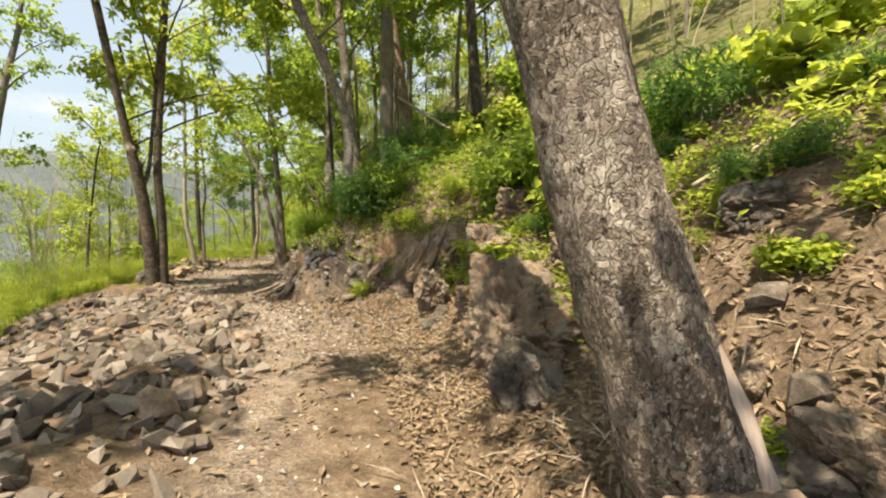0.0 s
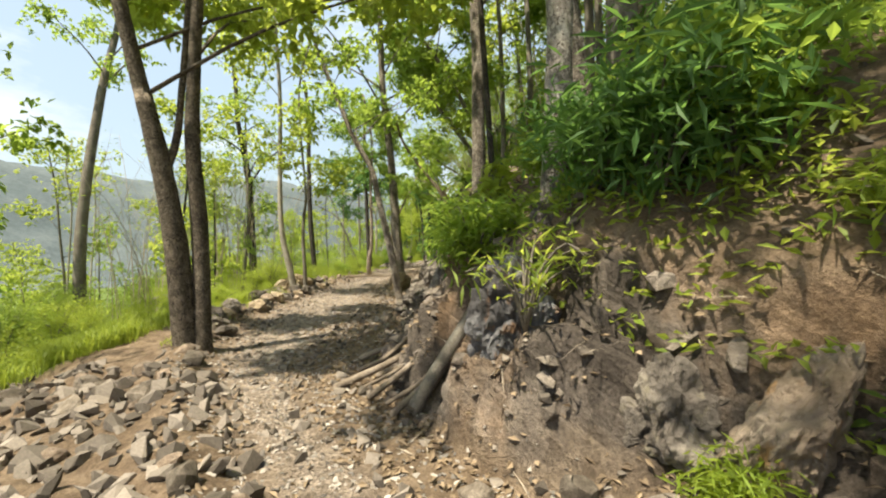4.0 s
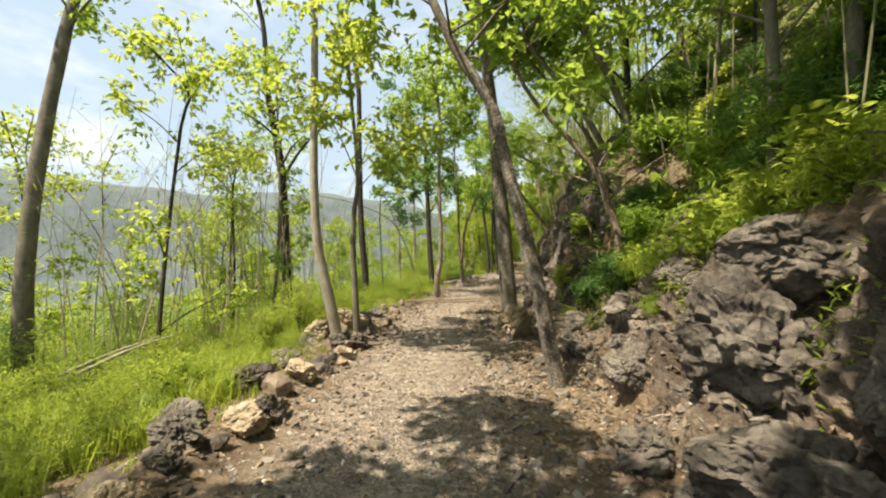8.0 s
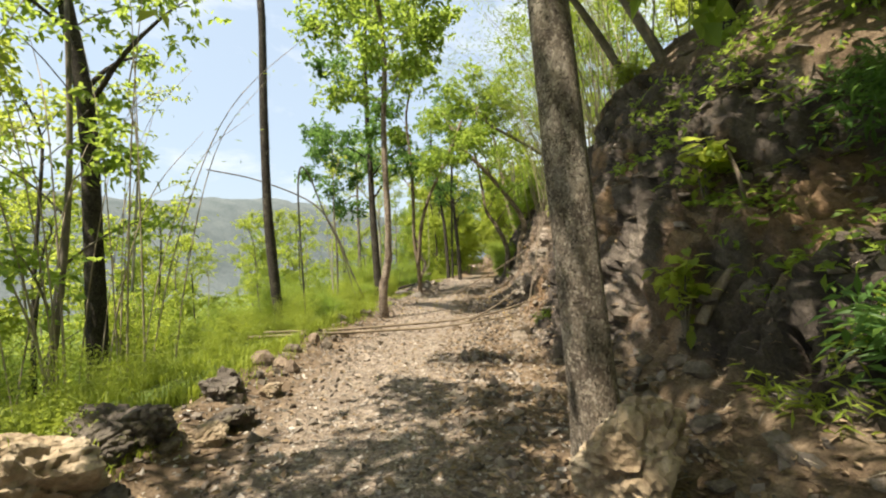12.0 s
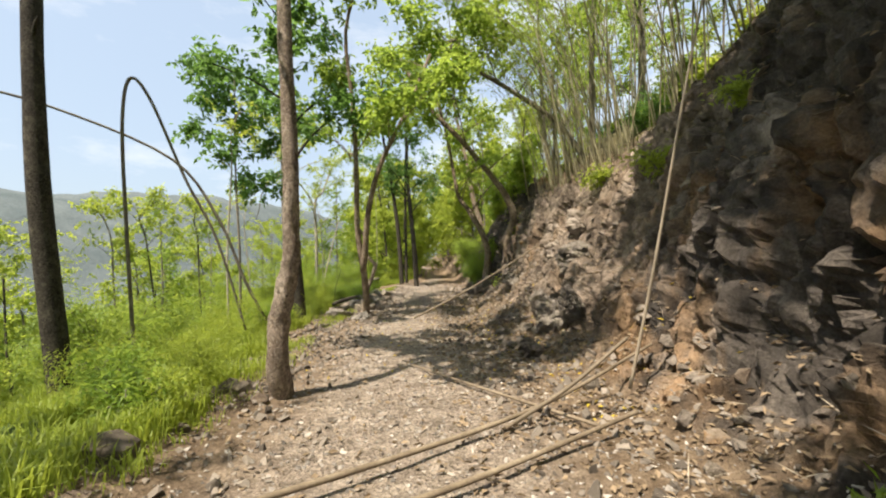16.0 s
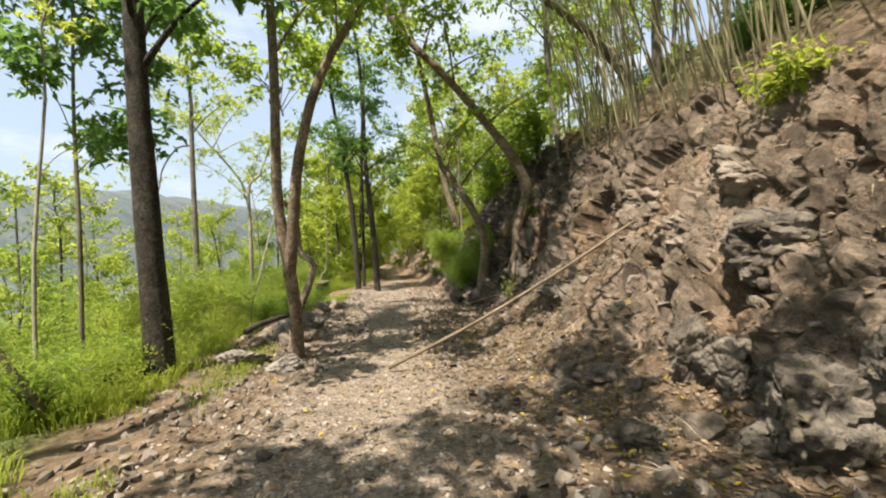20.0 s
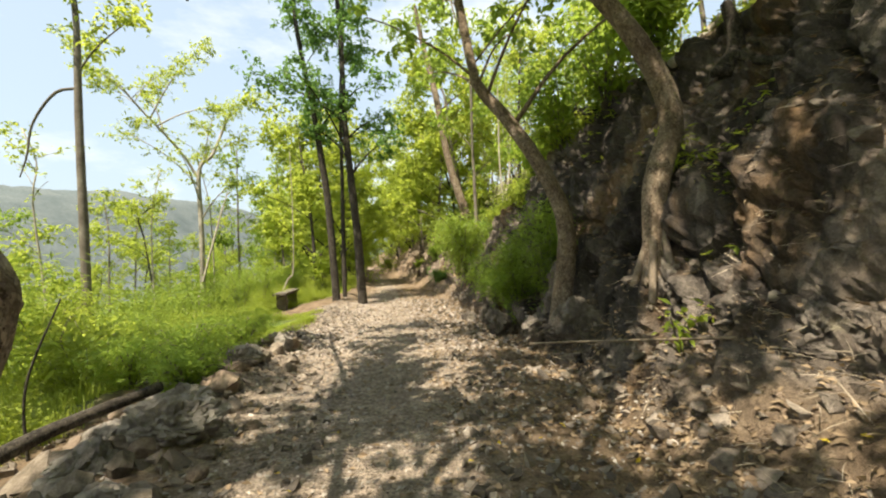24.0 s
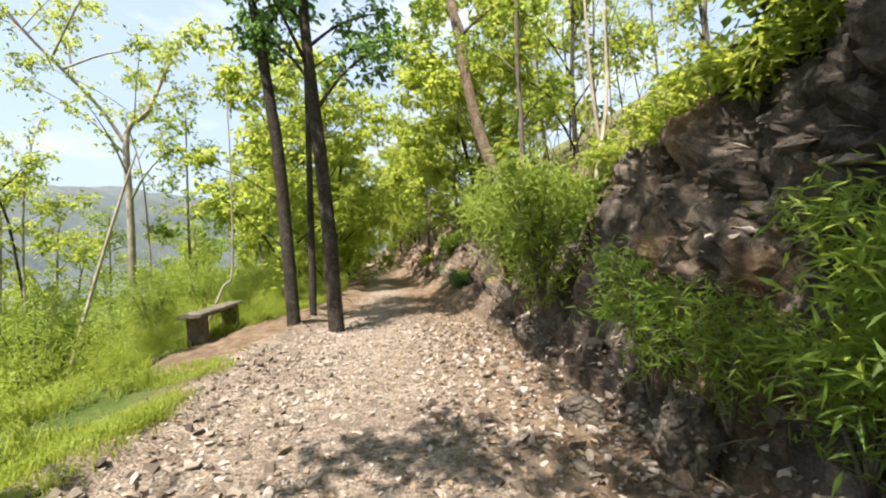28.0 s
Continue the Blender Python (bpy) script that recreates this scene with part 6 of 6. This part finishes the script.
# ---- bamboo ----
def bamboo(label, base, n, height, spread, seed, leafy=500, lean=(0, 0), mat=None, group="bamboo clumps", low=9):
    r = np.random.RandomState(seed)
    e = thing("bamboo_clump", base, label, "bamboo", group)
    pts = []
    for k in range(n):
        x, y = r.normal(0, spread, 2)
        h = height * r.uniform(0.6, 1.1)
        dx, dy = lean[0] * h + r.normal(0, 0.24) * h, lean[1] * h + r.normal(0, 0.24) * h
        ctrl = [(x, y, -0.3), (x + dx * 0.2, y + dy * 0.2, h * 0.35), (x + dx * 0.55, y + dy * 0.55, h * 0.72), (x + dx * 1.2, y + dy * 1.2, h)]
        v, f = tube(ctrl, r.uniform(0.007, 0.018), 0.003, 22, 6, 0.0, 0.0, seed + k, 0.18)
        put_mesh("culm", mesh_from("culm", v, f, True), mat or CULM, e)
        c = curve_points(ctrl, 20)
        pts.append(c[r.randint(low, 20, max(1, leafy // n))])
    if leafy:
        p = np.vstack(pts)
        p = p + r.normal(0, 0.28, p.shape)
        v, f = leaves(p, 0.17, 0.026, r, 0.3, 0.5)
        put_mesh("foliage", mesh_from("foliage", v, f, False), LEAF_BAMBOO, e)
    return e


CL = "clump of pale bamboo culms above the rock face"
for x, y, sd in ((-8.0, 36.2, 1), (-8.4, 37.4, 2), (-7.4, 35.0, 3), (-8.3, 38.5, 4), (-6.6, 33.2, 5), (-6.2, 31.5, 7)):
    bamboo(CL, (x, y, floor_at(x, y) - 0.1), 28, 7.0 if 31 < y < 37 else 5.5, 0.36, 300 + sd, 2600 if 31 < y < 37 else 1100, (-0.2, 0.03), low=12)
GC = "stand of bare grey bamboo culms below the trail"
for x, y, sd in ((-13.2, 21.0, 1), (-14.2, 22.4, 2), (-14.8, 19.6, 3), (-13.6, 24.0, 4), (-16.5, 21.5, 6)):
    bamboo(GC, (x, y, float(land(x, y)) - 0.1), 18, 6.0, 0.5, 320 + sd, 160, (0, 0), DEAD_WOOD)
DC = "thin leaning dry bamboo on the bank"
for x, y, sd in ((3.4, 14.5, 1), (4.6, 13.4, 2), (2.4, 16.8, 3), (0.8, 18.0, 4), (-0.8, 19.4, 5), (-2.2, 21.5, 6), (-3.0, 24.0, 7), (-4.0, 26.5, 8), (-4.8, 28.5, 9), (5.6, 12.0, 10), (-10.2, 48.5, 11), (-11.0, 52.5, 12)):
    bamboo(DC, (x, y, floor_at(x, y) - 0.1), 10, 5.0, 0.6, 340 + sd, 260, (0.03 * (sd % 3 - 1), 0.02), CULM)


def pole(name, label, ctrl, r0, r1, material, category="branch", group="fallen poles and branches", sides=8, joints=0.12, rings=26, seed=1):
    base = np.array(ctrl[0], float)
    ob = put_mesh(name, mesh_from(name, *tube([tuple(np.array(c) - base) for c in ctrl], r0, r1, rings, sides, 0.03, 0.0, seed, joints), True), material)
    ob.matrix_basis = pose(*base)
    return tagged(ob, label, category, group)


FB = "long dry bamboo pole lying across the trail"
pole("bamboo_pole", FB, [(-12.4, 25.95, 0.22), (-11.2, 27.0, 0.14), (-9.4, 28.9, 0.1), (-8.1, 30.1, 0.42)], 0.026, 0.014, CULM_DRY)
pole("bamboo_pole", FB, [(-12.3, 25.5, 0.22), (-11.0, 26.7, 0.13), (-9.8, 27.8, 0.06), (-8.5, 28.95, 0.14)], 0.03, 0.015, CULM_DRY, seed=2)
pole("bamboo_pole", "split bamboo pole lying on the trail", [(-9.5, 28.75, 0.05), (-9.0, 29.0, 0.3), (-8.5, 29.2, 0.66)], 0.017, 0.013, CULM_DRY, seed=3)
pole("bamboo_pole", "dry bamboo pole lying on the trail", [(-8.8, 28.85, 0.06), (-9.9, 29.8, 0.05), (-10.85, 30.65, 0.04)], 0.016, 0.01, CULM_DRY, seed=4)
pole("bamboo_pole", "bamboo pole leaning against the rock face", [(-8.4, 29.72, 0.08), (-8.14, 29.62, 1.3), (-7.84, 29.5, 2.85), (-7.5, 29.4, 4.4)], 0.015, 0.008, DEAD_WOOD, seed=5)
pole("bamboo_pole", "long bamboo pole resting from the trail up the bank", [(-12.05, 34.8, 0.05), (-11.0, 34.8, 0.55), (-10.0, 34.84, 1.1), (-9.1, 34.88, 1.65)], 0.022, 0.014, CULM_DRY, seed=6)
pole("bamboo_pole", "thin golden bamboo strip lying above the soil", [(-11.42, 40.3, 0.14), (-10.9, 39.1, 0.4), (-10.3, 37.75, 0.68)], 0.013, 0.011, CULM_DRY, seed=7)
DP = "pale dead bamboo pole lying in the grass"
pole("bamboo_pole", DP, [(-10.2, 17.55, 0.3), (-10.8, 18.4, 0.36), (-11.4, 19.25, 0.34)], 0.022, 0.014, BARK_PALE, seed=21)
pole("bamboo_pole", DP, [(-10.5, 17.5, 0.26), (-11.1, 18.3, 0.3), (-11.9, 19.3, 0.28)], 0.02, 0.012, BARK_PALE, seed=22)
pole("fallen_log", "dark dead log lying among the edge rocks", [(-15.2, 36.9, 0.2), (-15.2, 37.5, 0.26), (-15.0, 38.3, 0.32)], 0.06, 0.045, BARK_DARK, joints=0, sides=10)
pole("dead_branch", "thin dark dead twig standing at the grass edge", [(-15.5, 37.6, -0.1), (-15.5, 37.6, 0.55), (-15.35, 37.75, 1.2)], 0.012, 0.006, BARK_DARK, joints=0, sides=6)
pole("bent_pole", "broken thin dead trunk folded over in the grass", [(-15.33, 30.72, -0.3), (-15.39, 30.66, 2.2), (-15.4, 30.64, 3.75), (-15.33, 30.72, 4.45), (-15.15, 30.91, 4.15), (-14.83, 31.23, 2.9), (-14.53, 31.54, 1.9), (-14.25, 31.85, 0.3)], 0.03, 0.02, BARK_GREY, joints=0, rings=60)
pole("bent_pole", "thin dead trunk leaning across the valley side", [(-14.7, 33.1, 0.2), (-15.0, 32.8, 1.15), (-15.3, 32.5, 2.35), (-15.85, 31.98, 3.5), (-17.1, 30.8, 4.25), (-18.2, 29.8, 4.55)], 0.033, 0.02, BARK_GREY, joints=0)
pole("dead_pole", "white dead sapling leaning in the thicket", [(-22.4, 48.4, -1.6), (-21.9, 48.95, 1.28), (-21.5, 49.4, 3.4), (-21.3, 49.6, 4.3)], 0.05, 0.02, BARK_PALE, joints=0)
pole("dead_branch", "grey dead branch hooked down from a slim trunk", [(-21.5, 44.0, 6.0), (-22.1, 43.95, 5.9), (-22.65, 43.9, 5.2), (-22.85, 43.9, 4.4), (-23.05, 43.9, 3.9)], 0.04, 0.015, BARK_GREY, joints=0, seed=12)
pole("dead_pole", "white crooked sapling standing behind the bench", [(-19.1, 48.7, 0.0), (-18.81, 48.94, 0.86), (-18.64, 49.06, 1.25), (-18.58, 49.1, 3.5), (-18.58, 49.1, 5.5)], 0.03, 0.012, BARK_PALE, joints=0)
pole("dead_pole", "pale dead sapling leaning on the bank", [(-11.4, 45.9, 2.2), (-11.0, 46.5, 3.6), (-10.8, 47.0, 5.6)], 0.03, 0.012, BARK_PALE, joints=0)
pole("dead_pole", "pale dead sapling leaning on the bank", [(-11.2, 46.2, 2.3), (-11.25, 46.4, 4.0), (-11.15, 46.8, 6.2)], 0.03, 0.012, BARK_PALE, joints=0)
pole("dead_branch", "grey dead stick lying on the bank", [(3.25, 9.45, 1.58), (3.8, 9.3, 1.95), (4.4, 9.1, 2.35)], 0.018, 0.01, DEAD_WOOD, joints=0)
pole("fallen_log", "short broken log lying on the leaf litter", [(2.72, 7.9, 0.55), (2.95, 8.05, 0.68), (3.1, 8.2, 0.8)], 0.06, 0.05, BARK_BROWN, joints=0, sides=12)
pole("dead_branch", "bleached branch lying on top of the bank", [(1.0, 15.2, 3.1), (1.8, 15.3, 3.4), (2.6, 14.6, 3.5)], 0.03, 0.02, BARK_PALE, joints=0)
pole("dead_branch", "bleached branch lying on top of the bank", [(-0.4, 15.9, 4.6), (0.9, 15.6, 3.7), (2.1, 15.2, 3.0)], 0.03, 0.02, BARK_PALE, joints=0, seed=9)
pole("fallen_log", "pale log propped on the bank", [(-1.5, 15.5, 2.0), (-1.2, 16.1, 2.35), (-0.9, 16.7, 2.75)], 0.05, 0.04, BARK_PALE, joints=0)
ROOT_BARK = bark("root_bark", (0.13, 0.1, 0.075), (0.26, 0.21, 0.165), (0.4, 0.34, 0.28), 24.0, 0.012, False)
pole("fallen_log", "pale dead log lying on top of the rock face", [(-9.37, 40.29, 3.7), (-8.97, 40.41, 4.0), (-8.59, 40.54, 4.38)], 0.07, 0.05, BARK_PALE, joints=0, sides=10, seed=41)
pole("stump", "dark twisted dead stump on top of the rock face", [(-9.22, 39.56, 3.2), (-9.03, 39.57, 3.47), (-9.05, 39.56, 3.76), (-9.11, 39.55, 4.01)], 0.11, 0.06, BARK_DARK, "stump", joints=0, sides=12, seed=42)
pole("root", "dark root running over the top of the rock face", [(-9.09, 39.54, 3.43), (-9.01, 39.27, 3.23), (-9.09, 38.72, 2.96)], 0.06, 0.04, BARK_DARK, "root", "roots at the bank foot", joints=0, seed=43)
RT = "pale tree root running down the bank foot"
pole("root", RT, [(-3.2, 14.15, 0.02), (-2.8, 14.55, 0.2), (-2.35, 14.75, 0.5), (-2.0, 15.2, 0.8)], 0.036, 0.03, ROOT_BARK, "root", "roots at the bank foot", joints=0)
pole("root", RT, [(-3.5, 15.1, 0.03), (-3.05, 15.1, 0.25), (-2.7, 15.25, 0.5)], 0.035, 0.02, ROOT_BARK, "root", "roots at the bank foot", joints=0, seed=2)
pole("root", RT, [(-2.2, 13.75, 0.1), (-1.95, 14.1, 0.6), (-1.7, 14.5, 1.1), (-1.5, 15.0, 1.6)], 0.06, 0.05, BARK_GREY, "root", "roots at the bank foot", joints=0, seed=3)
pole("root", RT, [(-2.75, 14.0, 0.03), (-2.45, 14.35, 0.3), (-2.2, 14.9, 0.75)], 0.03, 0.025, ROOT_BARK, "root", "roots at the bank foot", joints=0, seed=4)
for n, (x, y, dx, dy, h) in enumerate(((-2.95, 14.25, 0.9, 0.7, 0.9), (-2.55, 13.95, 0.8, 0.6, 0.95), (-3.3, 14.7, 0.8, 0.5, 0.7), (-2.4, 13.75, 0.6, 0.75, 1.1), (-3.0, 14.6, 1.0, 0.3, 0.8))):
    pole("root", RT, [(x, y, 0.02), (x + dx * 0.35, y + dy * 0.3, 0.22 * h), (x + dx * 0.65, y + dy * 0.75, 0.6 * h), (x + dx, y + dy, h)], 0.015 + 0.005 * n, 0.022, ROOT_BARK, "root", "roots at the bank foot", joints=0, seed=11 + n)
pole("root", RT, [(-6.1, 24.3, 0.7), (-5.95, 24.4, 0.95), (-5.7, 24.6, 1.25), (-5.6, 24.7, 1.5), (-5.62, 24.75, 1.95), (-5.7, 24.8, 2.3)], 0.05, 0.012, ROOT_BARK, "root", "roots at the bank foot", joints=0, seed=5)
for n, (x, y, z) in enumerate(((-10.3, 39.1, 0.75), (-10.45, 39.4, 0.7), (-10.05, 39.0, 0.85))):
    pole("root", RT, [(x, y, z), ((x - 10.15) / 2, (y + 39.3) / 2, z + 0.45), (-10.13 + 0.04 * n, 39.3, 1.75)], 0.035, 0.045, ROOT_BARK, "root", "roots at the bank foot", joints=0, seed=31 + n)


def bench():
    """Concrete slab on two block legs."""
    e = thing("bench", (-18.48, 48.15, floor_at(-18.48, 48.15)), "weathered backless concrete bench beside the trail", "bench")
    e.matrix_basis = pose(-18.48, 48.15, 0.0, 0, 0, 14.5)
    for name, size, at in (("seat", (0.42, 2.4, 0.08), (0, 0, 0.48)), ("leg", (0.3, 0.24, 0.56), (0, -0.85, 0.16)), ("leg", (0.3, 0.24, 0.56), (0, 0.85, 0.16))):
        bm = bmesh.new()
        bmesh.ops.create_cube(bm, size=1.0)
        bmesh.ops.scale(bm, vec=size, verts=bm.verts)
        bmesh.ops.bevel(bm, geom=list(bm.edges), offset=0.018, segments=2, affect="EDGES")
        bmesh.ops.translate(bm, vec=at, verts=bm.verts)
        part(name, bm, BENCH_MAT, e)


bench()
